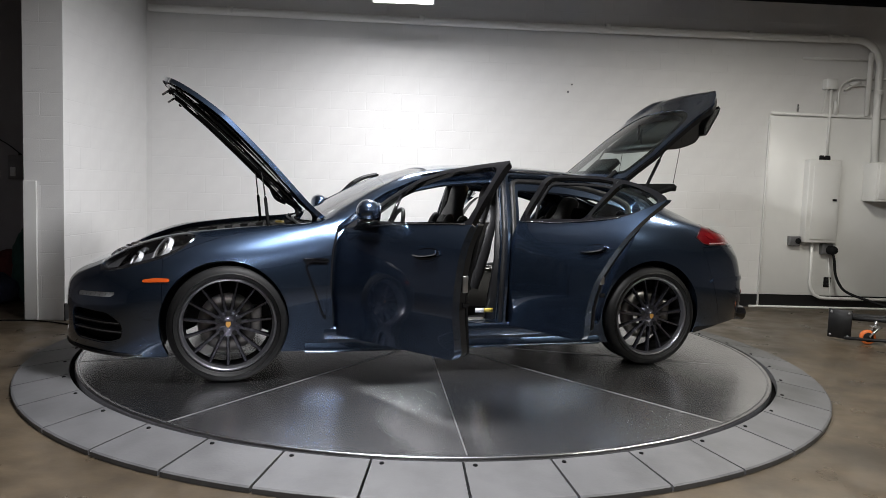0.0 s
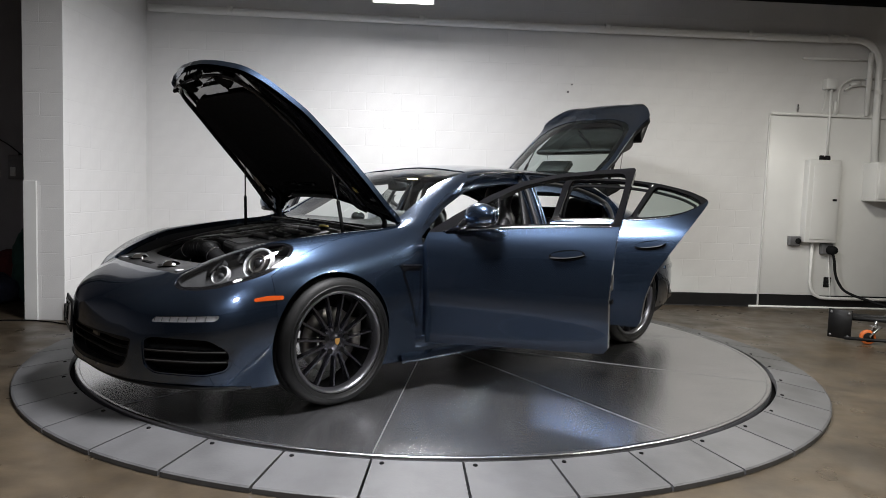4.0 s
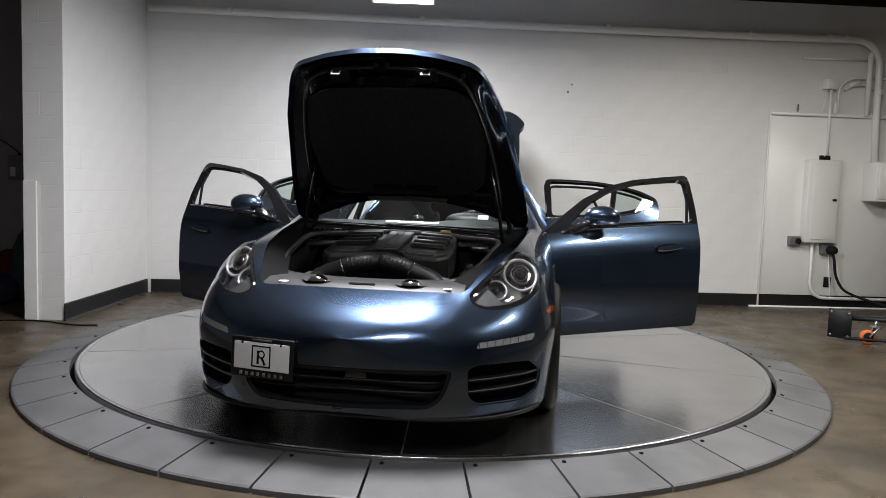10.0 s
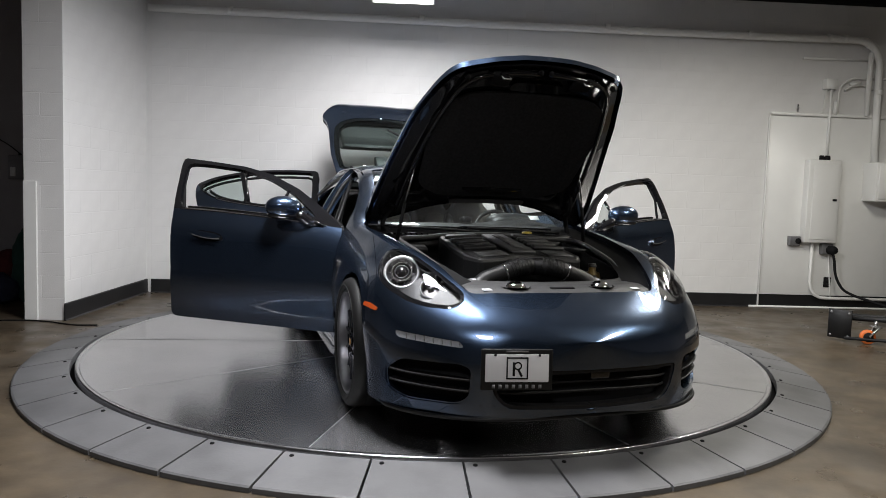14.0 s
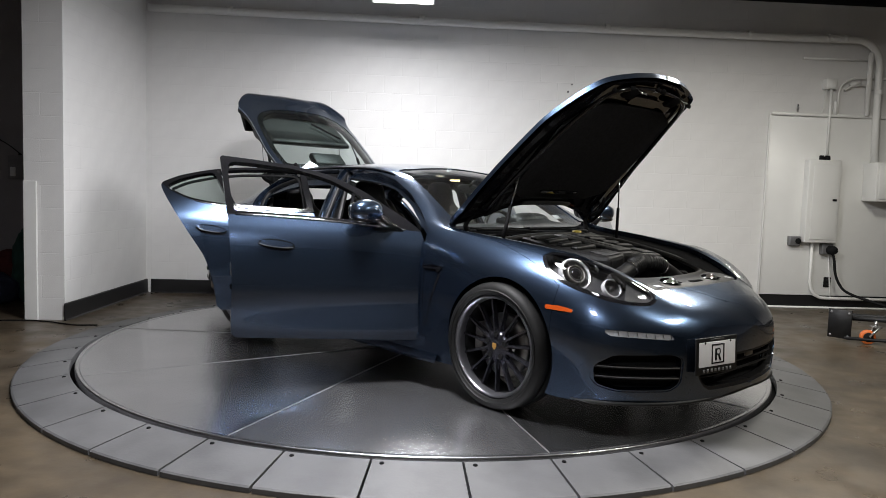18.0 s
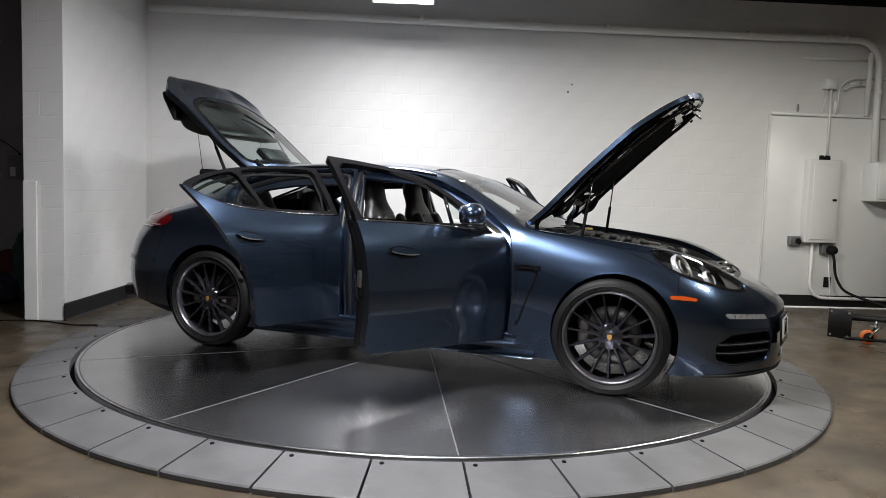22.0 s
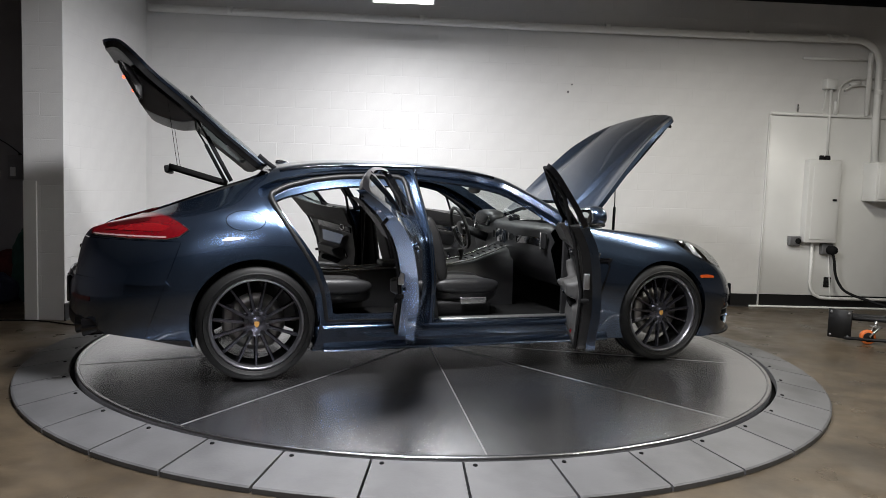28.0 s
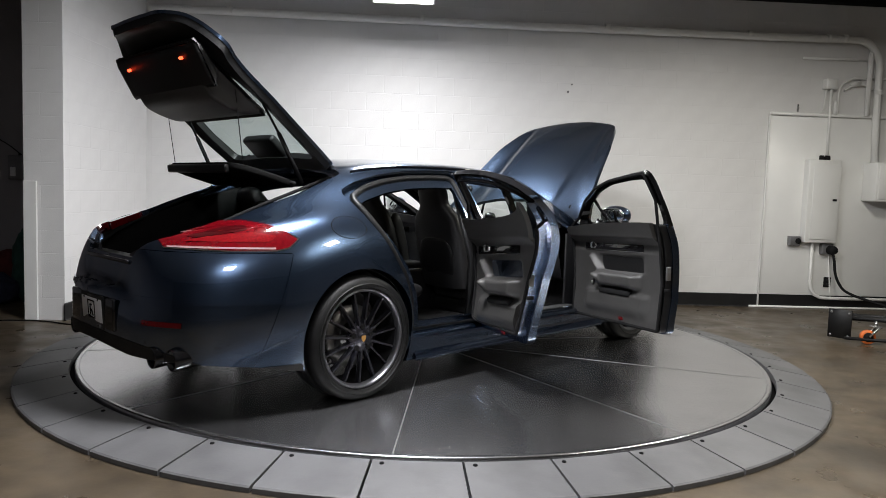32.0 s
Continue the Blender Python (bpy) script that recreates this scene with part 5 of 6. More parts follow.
def blob(rx, ry, rz, p=2.4, n=16, m=12):
    """Rounded lump (superellipsoid)."""
    V, F = [], []
    f = lambda v: math.copysign(abs(v) ** (2 / p), v)
    for i in range(m + 1):
        a = -math.pi / 2 + math.pi * i / m
        for k in range(n):
            b = 2 * math.pi * k / n
            V.append((rx * f(math.cos(a)) * f(math.cos(b)), ry * f(math.cos(a)) * f(math.sin(b)), rz * f(math.sin(a))))
    for i in range(m):
        for k in range(n):
            F.append((i * n + k, i * n + (k + 1) % n, (i + 1) * n + (k + 1) % n, (i + 1) * n + k))
    return V, F


def dress_door(kind, s):
    ob = DOORS[(kind, s)]
    front = kind == "front"
    hinge = (0.80, 0.915) if front else (-0.38, 0.915)
    h = np.array([hinge[0], hinge[1], 0])
    hx, hz = (-.078, .842) if front else (-1.106, .866)
    lean = -.10 if front else -.14
    # handle bowl is body colour; black stands for the shade in the recess
    V, N, F = region(side(ellipse(hx, hz, .112, .036, lean), 0, .5))
    bowl = part("door_handle", mir(skin(V - h, N, F, 0.0, 0.0015), s), M["gloss_black"], ob, "recessed door handle, its bowl blackened for shade, with a silver glint line")
    V, N, F = region(side(ellipse(hx, hz, .117, .0395, lean), 0, .5), outside(side(ellipse(hx, hz, .110, .033, lean), 0, .5)))
    part("handle_rim", mir(skin(V - h, N, F, 0.002, 0.003), s), M["paint"], bowl)
    V, N, F = region(side(ellipse(hx - .004, hz + .004, .106, .018, lean), 0, .5))
    part("handle_grip", mir(skin(V - h, N, F, 0.016, 0.022), s), M["paint"], bowl)
    # silver sliver stands for the highlight along the body-coloured grip
    V, N, F = region(side(ellipse(hx - .004, hz - .002, .106, .015, lean), 0, .5), outside(side(ellipse(hx - .004, hz + .003, .106, .015, lean), 0, .5)))
    part("grip_glint", mir(skin(V - h, N, F, 0.002, 0.024), s), M["silver"], bowl)
    # bright lower crease and belt strip
    xs = np.linspace(.70, -.31, 18) if front else np.linspace(-.37, -1.22, 16)
    strip = []
    for x in xs:
        z = belt_z(x)[0]
        q = region_point(x, z)
        strip.append((q[0] - h[0], q[1] - h[1] + .003, q[2]))
    part("belt_strip", mir(tube(strip, .0045, 6), s), M["chrome"], ob)
    # inner lining in layers; the local y axis points out of the car
    rise = 2.5 * (.012 if front else .02)
    at = lambda u_: ((.70 - .94 * u_) if front else (-.42 - .72 * u_)) - h[0]
    inner = lambda u_, z_: region_point(at(u_) + h[0], z_)[1] - h[1] - .100 - float(lining(np.array([u_]), np.array([z_]), rise / 2.5)[0])
    tilt = Matrix.Rotation(math.atan(rise / (.94 if front else .72)), 4, "Y")
    mid_ = .47
    part("trim_strip", mir(moved(geo(rbox((.94 if front else .72) * .80, .010, .046, .004, 2)), Matrix.Translation((at(mid_), inner(mid_, .822 + rise * mid_) - .004, .822 + rise * mid_)) @ tilt), s), M["gloss_black"], ob, "dark polished inlay")
    part("trim_line", mir(moved(geo(rbox((.94 if front else .72) * .80, .008, .006, .002, 1)), Matrix.Translation((at(mid_), inner(mid_, .795 + rise * mid_) - .004, .795 + rise * mid_)) @ tilt), s), M["silver"], ob, "silver trim line")
    ru, rz = (.20, .835) if front else (.26, .845)
    ring_m = Matrix.Translation((at(ru), inner(ru, rz) - .012, rz)) @ tilt @ Matrix.Diagonal((1.3, -1, .85, 1))
    rel_ = part("inner_release", mir(moved(lathe([(.022, -.006), (.026, .006), (.032, .004), (.034, -.012)], 24, "y"), ring_m), s), M["chrome"], ob, "chrome inner door release")
    part("release_cup", mir(moved(lathe([(0, -.006), (.022, -.005)], 20, "y"), ring_m), s), M["gap"], rel_)
    pz = .507 + rise * .5
    part("pocket_mouth", mir(moved(geo(rbox((.94 if front else .72) * .40, .045, .040, .012, 2)), Matrix.Translation((at(.53), inner(.53, .47 + rise * .5) + .012, pz)) @ tilt), s), M["gap"], ob)
    sx_, sz_ = (.30, .585) if front else (.22, .60)
    part("switch_panel", mir(moved(geo(rbox(.09, .014, .034, .006, 2)), Matrix.Translation((at(sx_), inner(sx_, sz_) - .003, sz_)) @ Matrix.Rotation(radians(48), 4, "Y")), s), M["gloss_black"], ob)
    if front:
        for k in range(2):
            part("switch", mir(moved(geo(rbox(.022, .010, .022, .004, 2)), Matrix.Translation((at(sx_) + .018 - .036 * k, inner(sx_, sz_) - .011, sz_ - .018 + .04 * k))), s), M["silver"], ob)
    part("courtesy_lamp", mir(moved(geo(rbox(.05, .012, .022, .005, 2)), Matrix.Translation((at(.62), inner(.62, .345) - .002, .345))), s), M["red"], ob)
    # edge of the door: lock and seal
    ex = (-.325 if front else -1.12) - h[0]
    part("door_lock", mir(moved(geo(rbox(.012, .035, .09, .005, 2)), Matrix.Translation((ex + (.0 if front else .0), -.06, .70))), s), M["alloy"], ob)
    part("lock_slot", mir(moved(geo(rbox(.014, .045, .025, .004, 1)), Matrix.Translation((ex, -.065, .59))), s), M["gap"], ob)
    outline = FRONT_DOOR if front else REAR_DOOR
    seal = []
    P = outline[::2]
    for x, z in P:
        ccx, ccz = (.2, .8) if front else (-.8, .8)
        k = .955 if front else .88
        xx, zz = ccx + (x - ccx) * k, ccz + (z - ccz) * k
        q = region_point(xx, min(zz, 1.33))
        inset = .112 if zz < 1.0 else .05
        seal.append((q[0] - h[0], q[1] - h[1] - inset, q[2]))
    part("door_seal", mir(tube(seal, .011, 6, True), s), M["gap"], ob)
    if front:
        part("window_bar", mir(tube([tuple(region_point(.36, 1.0) - h - np.array([0, .012, 0])), tuple(region_point(.395, 1.175) - h - np.array([0, .012, 0]))], .011, 6), s), M["gloss_black"], ob)
        # folded mirror
        mm = Matrix.Translation((-.362, .022, 1.058)) @ Matrix.Rotation(radians(-30), 4, "Z")
        house = moved(blob(.116, .070, .072, 2.15, 28, 18), mm)
        mr = part("wing_mirror", mir(house, s), M["paint"], ob, "folded blue wing mirror on a black foot")
        part("mirror_foot", mir(tube(spline([(-.20, -.06, .965), (-.23, -.03, .985), (-.265, -.01, 1.01), (-.29, .0, 1.03)], 4), [.034] * 9 + [.028] * 4, 10), s), M["gloss_black"], mr)
        part("mirror_lower", mir(moved(blob(.104, .060, .022, 2.5, 20, 8), mm @ Matrix.Translation((0, -.002, -.052))), s), M["gloss_black"], mr)
        part("mirror_glass", mir(moved(blob(.094, .006, .055, 2.6, 24, 8), mm @ Matrix.Translation((0, -.064, .0))), s), M["mirror"], mr)
        part("mirror_sail", mir(moved(geo(prism([(.0, 0), (.13, .0), (.02, .085)], -.006, .006, "y")), Matrix.Translation((-.245, -.045, .945)) @ Matrix.Diagonal((1, 1, 1, 1))), s), M["gloss_black"], ob)
    else:
        part("window_bar", mir(tube([tuple(region_point(-.955, 1.05) - h - np.array([0, .012, 0])), tuple(region_point(-1.06, 1.28) - h - np.array([0, .012, 0]))], .014, 6), s), M["gloss_black"], ob)


def region_point(x, z):
    """Point of the left flank at that place of the side view."""
    sec = section(x)
    for a, b in zip(sec, sec[1:]):
        if a.y <= z <= b.y and b.y > a.y:
            t = (z - a.y) / (b.y - a.y)
            return np.array([x, a.x + (b.x - a.x) * t, z])
    return np.array([x, sec[-8].x, z])


for k_, s_ in DOORS:
    dress_door(k_, s_)

# ---- cabin ----
part("cabin_floor", rbox(2.0, 1.52, .03, .01, 2, (-.10, 0, .295)), M["carpet"], car)
part("firewall", rbox(.03, 1.50, .66, .01, 2, (.86, 0, .60)), M["carpet"], car)
part("rear_bulkhead", moved(geo(rbox(.05, 1.25, .62, .03, 3)), Matrix.Translation((-1.33, 0, .80)) @ Matrix.Rotation(radians(-20), 4, "Y")), M["carpet"], car)
for s in (1, -1):
    part("kick_panel", rbox(.50, .02, .60, .01, 2, (.95, s * .77, .60)), M["leather"], car)
    # inside of the centre post with its belt
    post = part("post_trim", prism([(-.24, .33), (-.44, .33), (-.42, .75), (-.45, 1.30), (-.37, 1.30), (-.30, .75)], s * .77, s * .80, "y"), M["black"], car)
    for v in post.data.vertices:
        v.co.y -= s * max(0, v.co.z - .85) * .42
    part("seat_belt", tube([(-.38, s * .63, 1.22), (-.36, s * .70, .90), (-.30, s * .72, .40)], .012, 4), M["gap"], car)
    qp = part("quarter_trim", prism([(-1.02, .33), (-1.12, .60), (-1.30, .90), (-1.40, 1.10), (-1.55, 1.12), (-1.45, .62), (-1.30, .33)], s * .72, s * .74, "y"), M["trim"], car)
    for v in qp.data.vertices:
        v.co.y -= s * max(0, v.co.z - .9) * .4
    for path in ([(x, s * (region_point(x, z)[1] - .05), z) for x, z in FRONT_DOOR[::2]], [(x, s * (region_point(x, z)[1] - .06), z) for x, z in [(-.78 + (x + .78) * .88, .80 + (z - .80) * .91) for x, z in REAR_DOOR[::2]]]):
        part("opening_seal", tube([(x, y, min(z, 1.325)) for x, y, z in path], .021, 8, True), M["black"], car)
    for x, z in ((-.355, .66), (-1.16, .70)):
        part("door_striker", tube([(x + .0, s * .87, z - .02), (x + .03, s * .885, z - .02), (x + .03, s * .885, z + .02), (x, s * .87, z + .02)], .005, 6), M["chrome"], car)
for k in (0, 1):
    part("post_label", rbox(.06, .004, .03, 0, 1, (-.245 + k * .065, .853, .40)), M["plate_white"] if k else M["yellow"], car)

# painted flange round each door opening
for s in (1, -1):
    for outline in (FRONT_DOOR, REAR_DOOR):
        V, N, F = region(side(outline, 0.012), outside(side(outline, -0.030 if outline is FRONT_DOOR else -0.085)))
        part("opening_flange", mir(skin(V, N, F, 0.02, -0.058 if outline is FRONT_DOOR else -0.045), s), M["paint"], car)
for x, y in ((-.62, .30), (-.62, -.30), (.16, 0)):
    part("reading_lamp", rbox(.05, .07, .012, .004, 1, (x, y, 1.318 if x < 0 else 1.285)), M["warm_glow"], car, "small lit reading lamp")

# dashboard
prof = [(.88, .95), (.80, .975), (.68, .985), (.60, .965), (.565, .92), (.60, .86), (.57, .80), (.60, .70), (.68, .55), (.84, .50)]
V, F = [], []
ys = np.linspace(-.76, .76, 31)
for y in ys:
    lift = .045 * math.exp(-((y - .37) / .17) ** 2)
    pull = -.03 * math.cos(y / .76 * 1.3) + .05 * (y / .76) ** 2
    for j, (x, z) in enumerate(prof):
        V.append((x + (pull if 1 < j < 8 else 0), y, z + (lift if 1 < j < 5 else 0)))
n = len(prof)
for i in range(len(ys) - 1):
    for j in range(n - 1):
        F.append((i * n + j, i * n + j + 1, (i + 1) * n + j + 1, (i + 1) * n + j))
dash = part("dashboard", (V, F), M["dash"], car, "black leather dashboard with silver vents")
part("dash_inlay", moved(geo(rbox(.014, .40, .075, .01, 2)), Matrix.Translation((.585, -.46, .845)) @ Matrix.Rotation(radians(6), 4, "Z")), M["gloss_black"], dash)
part("dash_line", moved(geo(rbox(.012, .46, .010, .004, 1)), Matrix.Translation((.580, -.46, .800)) @ Matrix.Rotation(radians(6), 4, "Z")), M["silver"], dash)
for y in (-.70, -.17, .17, .70):
    part("air_vent", rbox(.02, .065, .12, .01, 2, (.565 + .03 * abs(y), y, .86)), M["gap"], dash)
    part("vent_edge", rbox(.012, .010, .13, .004, 1, (.555 + .03 * abs(y), y + (.038 if y < 0 else -.038), .86)), M["silver"], dash)
part("screen", rbox(.015, .20, .13, .008, 2, (.548, 0, .865)), M["screen"], dash)
part("instrument_hood", moved(blob(.10, .19, .075, 2.6, 24, 12), Matrix.Translation((.60, .37, .985))), M["leather"], dash)
for k in range(5):
    y = .37 + (k - 2) * .066
    part("dial", moved(lathe([(0, -.004), (.034, -.003), (.040, .004), (.040, -.01)], 20, "x"), Matrix.Translation((.515, y, .985 - abs(k - 2) * .008)) @ Matrix.Diagonal((-1, 1, 1, 1))), M["screen"], dash)
part("clock", moved(blob(.05, .045, .035, 2.2), Matrix.Translation((.66, 0, 1.0))), M["gloss_black"], dash)
# steering wheel
wc = Matrix.Translation((.325, .37, .892)) @ Matrix.Rotation(radians(-18), 4, "Y")
rim_pts = [wc @ Vector((0, .178 * math.cos(a), .178 * math.sin(a))) for a in np.linspace(0, 2 * math.pi, 33)[:-1]]
sw = part("steering_wheel", tube(rim_pts, .0155, 8, True), M["leather"], car, "black leather three-spoke steering wheel")
part("wheel_boss", moved(blob(.03, .075, .062, 2.8), wc @ Matrix.Translation((.02, 0, -.005))), M["leather"], sw)
for a in (0, math.pi, -math.pi / 2):
    part("wheel_spoke", tube([wc @ Vector((.012, .06 * math.cos(a), .05 * math.sin(a))), wc @ Vector((0, .172 * math.cos(a), .172 * math.sin(a)))], .016, 6), M["silver"], sw)
part("steering_column", tube([wc @ Vector((.02, 0, 0)), Vector((.62, .37, .80))], .04, 10), M["black"], sw)
# console through the cabin
V, F = [], []
xs = [.60, .45, .25, .0, -.25, -.45, -.70, -.95, -1.15]
zs = [.80, .74, .665, .62, .60, .60, .585, .57, .56]
for x, z in zip(xs, zs):
    V += [(x, -.16, .31), (x, -.145, z - .03), (x, -.11, z), (x, .11, z), (x, .145, z - .03), (x, .16, .31)]
for i in range(len(xs) - 1):
    for j in range(5):
        F.append((i * 6 + j, i * 6 + j + 1, (i + 1) * 6 + j + 1, (i + 1) * 6 + j))
console = part("centre_console", (V, F), M["leather"], car, "long black centre console with rows of switches")
for s in (1, -1):
    part("console_rail", tube([(x, s * .128, z + .004) for x, z in zip(xs, zs)], .008, 6), M["silver"], console)
    for k in range(7):
        part("switch", moved(geo(rbox(.03, .03, .008, .003, 1)), Matrix.Translation((.52 - k * .05, s * .075, .778 - k * .0165)) @ Matrix.Rotation(radians(17), 4, "Y")), M["gloss_black"], console)
part("gear_selector", tube(spline([(.20, 0, .64), (.205, 0, .70), (.20, 0, .745)], 4), [.018, .014, .014, .014, .016, .02, .024, .026, .02], 10), M["leather"], console)
part("arm_lid", rbox(.30, .20, .05, .02, 3, (-.32, 0, .63)), M["leather"], console)
part("cup_holder", rbox(.22, .16, .012, .004, 1, (-.82, 0, .588)), M["gloss_black"], console)
# rear-view mirror, sun sensor
mirr = part("rear_view_mirror", moved(blob(.02, .115, .035, 2.8), Matrix.Translation((.30, 0, 1.225))), M["black"], car)
part("mirror_stem", tube([(.31, 0, 1.235), (.37, 0, 1.285)], .010, 6), M["black"], mirr)
part("sticker", moved(geo(rbox(.002, .07, .05, 0, 1)), Matrix.Translation((.79, .46, 1.035)) @ Matrix.Rotation(radians(-58), 4, "Y")), M["plate_white"], car)


def seat(x, y, rear=False):
    """A sports seat with a high back and side bolsters."""
    base = part("seat_cushion", moved(blob(.27, .235, .085, 3.2, 28, 14), Matrix.Translation((x + .02, y, .475))), M["leather"], car, "black leather sports seat with a tall back")
    lean = -16 if not rear else -24
    bm_ = Matrix.Translation((x - .22, y, .52)) @ Matrix.Rotation(radians(lean), 4, "Y")
    # back: one loft from the hip to the head
    V, F = [], []
    rows = [(.0, .225, .075), (.10, .235, .08), (.25, .24, .075), (.40, .235, .065), (.52, .205, .058), (.58, .15, .052), (.62, .125, .055), (.70, .125, .06), (.76, .11, .052), (.785, .06, .03)]
    if rear:
        rows = [(h * .92, w, t) for h, w, t in rows]
    nn = 20
    for h, w, t in rows:
        for k in range(nn):
            a = 2 * math.pi * k / nn
            f = lambda v, p: math.copysign(abs(v) ** (2 / p), v)
            V.append(bm_ @ Vector((t * f(math.cos(a), 3) - .01, w * f(math.sin(a), 3), h)))
    for i in range(len(rows) - 1):
        for k in range(nn):
            F.append((i * nn + k, i * nn + (k + 1) % nn, (i + 1) * nn + (k + 1) % nn, (i + 1) * nn + k))
    F.append(tuple(range((len(rows) - 1) * nn, len(rows) * nn)))
    part("backrest", (V, F), M["leather"], base)
    for s in (1, -1):
        part("side_bolster", moved(blob(.06, .045, .24, 2.6), bm_ @ Matrix.Translation((.065, s * .20, .26))), M["leather"], base)
        part("cushion_bolster", moved(blob(.25, .05, .06, 2.6), Matrix.Translation((x + .02, y + s * .205, .525))), M["leather"], base)
    part("seat_panel", moved(blob(.022, .13, .22, 3.0), bm_ @ Matrix.Translation((.066, 0, .27))), M["trim"], base)
    part("seat_panel", moved(blob(.20, .135, .02, 3.0), Matrix.Translation((x + .02, y, .553))), M["trim"], base)
    if not rear:
        part("seat_base", rbox(.42, .44, .12, .03, 3, (x, y, .36)), M["black"], base)
        part("seat_controls", rbox(.20, .012, .05, .01, 2, (x + .06, y + math.copysign(.245, y), .42)), M["silver"], base)
        part("back_pocket", moved(blob(.015, .17, .16, 3.2), bm_ @ Matrix.Translation((-.075, 0, .22))), M["black"], base)
    return base


seat(.02, .38), seat(.02, -.38)
seat(-.93, .37, True), seat(-.93, -.37, True)

# ---- things on the back wall ----
def on_wall(x, z, y=0.0):
    return BACK @ Matrix.Translation((x, -0.003 + y, z))


def wpath(pts):
    return [BACK @ Vector((x, -d, z)) for x, z, d in pts]


arc = [(8.20 + .30 * math.sin(a), 3.222 - .30 * (1 - math.cos(a)), .09) for a in np.linspace(0, math.pi / 2, 9)]
pipe = solo("wall_pipe", tube(wpath([(0.0, 3.218, .09), (4, 3.203, .09), (7, 3.212, .09)] + arc + [(8.51, 2.3, .09), (8.53, 1.79, .09)]), .042, 14), M["white_paint"], "thick white painted pipe along the top of the wall", "pipe")
for x in (.9, 3.05, 5.2, 6.9, 7.85, 8.05):
    part("pipe_collar", moved(lathe([(.043, -.03), (.049, -.027), (.049, .027), (.043, .03)], 16, "x"), BACK @ Matrix.Translation((x, -.09, 3.226))), M["white_paint"], pipe)
    part("pipe_bracket", moved(geo(rbox(.03, .05, .012, .003, 1)), BACK @ Matrix.Translation((x + .08, -.024, 3.226))), M["white_paint"], pipe)
part("pipe_collar", moved(lathe([(.043, -.03), (.049, -.027), (.049, .027), (.043, .03)], 16), BACK @ Matrix.Translation((8.512, -.09, 2.62))), M["white_paint"], pipe)

board = solo("wall_board", rbox(2.9, .022, 2.17, .003, 1, (8.69, -.018, 1.247)), M["white_paint"], "white painted service board fixed on the block wall", "board", BACK)
part("board_ledge", rbox(2.9, .045, .035, .004, 1, (8.69, -.042, 2.335)), M["white_paint"], board)
part("board_joint", rbox(.018, .024, 2.30, .004, 1, (7.236, -.030, 1.172)), M["white_paint"], board)
box1 = solo("breaker_panel", rbox(.40, .12, .99, .012, 2, (7.90, -.085, 1.305)), M["white_paint"], "white steel breaker panel with a closed door", "panel", BACK)
part("panel_door", rbox(.315, .012, .90, .006, 2, (7.915, -.150, 1.30)), M["white_paint"], box1)
part("panel_latch", rbox(.05, .014, .026, .004, 1, (8.03, -.160, 1.325)), M["gap"], box1)
for x, r in ((7.885, .028), (7.955, .034)):
    part("cable_gland", moved(lathe([(.0, .055), (r * .8, .055), (r, .035), (r, 0)], 12), Matrix.Translation((x, -.07, 1.80))), M["gap"], box1)
box2 = solo("cable_duct_box", rbox(.72, .26, .46, .012, 2, (8.80, -.155, 1.555)), M["white_paint"], "large white steel junction cabinet on the service board", "cabinet", BACK)
part("cabinet_lid", rbox(.66, .012, .40, .004, 1, (8.80, -.290, 1.555)), M["white_paint"], box2)
jb = solo("junction_box", rbox(.135, .10, .12, .008, 2, (7.932, -.055, 2.70)), M["white_paint"], "small white junction box with conduit", "junction box", BACK)
part("box_lid", rbox(.12, .008, .105, .003, 1, (7.932, -.108, 2.70)), M["white_paint"], jb)


def conduit(pts, r, label, mat="white_paint"):
    return solo("conduit", tube(wpath(pts), r, 10), M[mat], label, "conduit", group="wall conduits")


conduit([(7.95, 2.64, .06), (7.955, 1.86, .06)], .016, "white conduit down to the breaker panel")
conduit([(7.90, 2.64, .045), (7.88, 2.42, .045), (7.86, 2.36, .04)], .010, "thin white cable beside the conduit")
conduit([(8.05, 2.34, .05), (8.05, 2.60, .05), (8.07, 2.68, .05), (8.13, 2.74, .05), (8.22, 2.78, .05), (8.47, 2.785, .05)], .013, "bent white conduit above the service board")
conduit([(8.02, 2.34, .05), (8.02, 2.50, .05)], .022, "short white conduit stub on the ledge")
conduit([(8.12, 2.64, .05), (8.20, 2.69, .05), (8.34, 2.71, .05), (8.47, 2.66, .05)], .011, "bent white conduit above the service board")
conduit([(8.18, 2.70, .06), (8.30, 2.73, .06)], .022, "white conduit fitting on the wall")
conduit([(8.50, 2.79, .04), (9.2, 2.80, .04)], .012, "white conduit running along the wall")
conduit([(7.60, 2.998, .03), (8.47, 3.006, .03)], .016, "straight white conduit high on the wall")
conduit([(8.40, 2.34, .07), (8.40, 3.05, .07), (8.43, 3.12, .07)], .030, "white riser pipe beside the thick pipe")
conduit([(7.845, .81, .07), (7.85, .33, .07), (7.865, .25, .07), (7.91, .175, .07), (7.99, .140, .07), (8.1, .134, .07), (9.6, .130, .07)], .019, "white conduit bent along the base board")
conduit([(7.12, .014, .045), (9.8, .014, .045)], .014, "white conduit lying along the floor edge")
conduit([(8.40, 2.36, .05), (8.40, 2.45, .05)], .014, "short white conduit stub on the ledge")
conduit([(7.56, 2.36, .05), (7.56, 2.45, .05)], .010, "short bare metal stub on the ledge", "silver")
out1 = solo("wall_outlet", rbox(.135, .07, .115, .008, 2, (7.62, -.06, .822)), M["steel_box"], "grey steel outlet box with a round socket", "outlet", BACK)
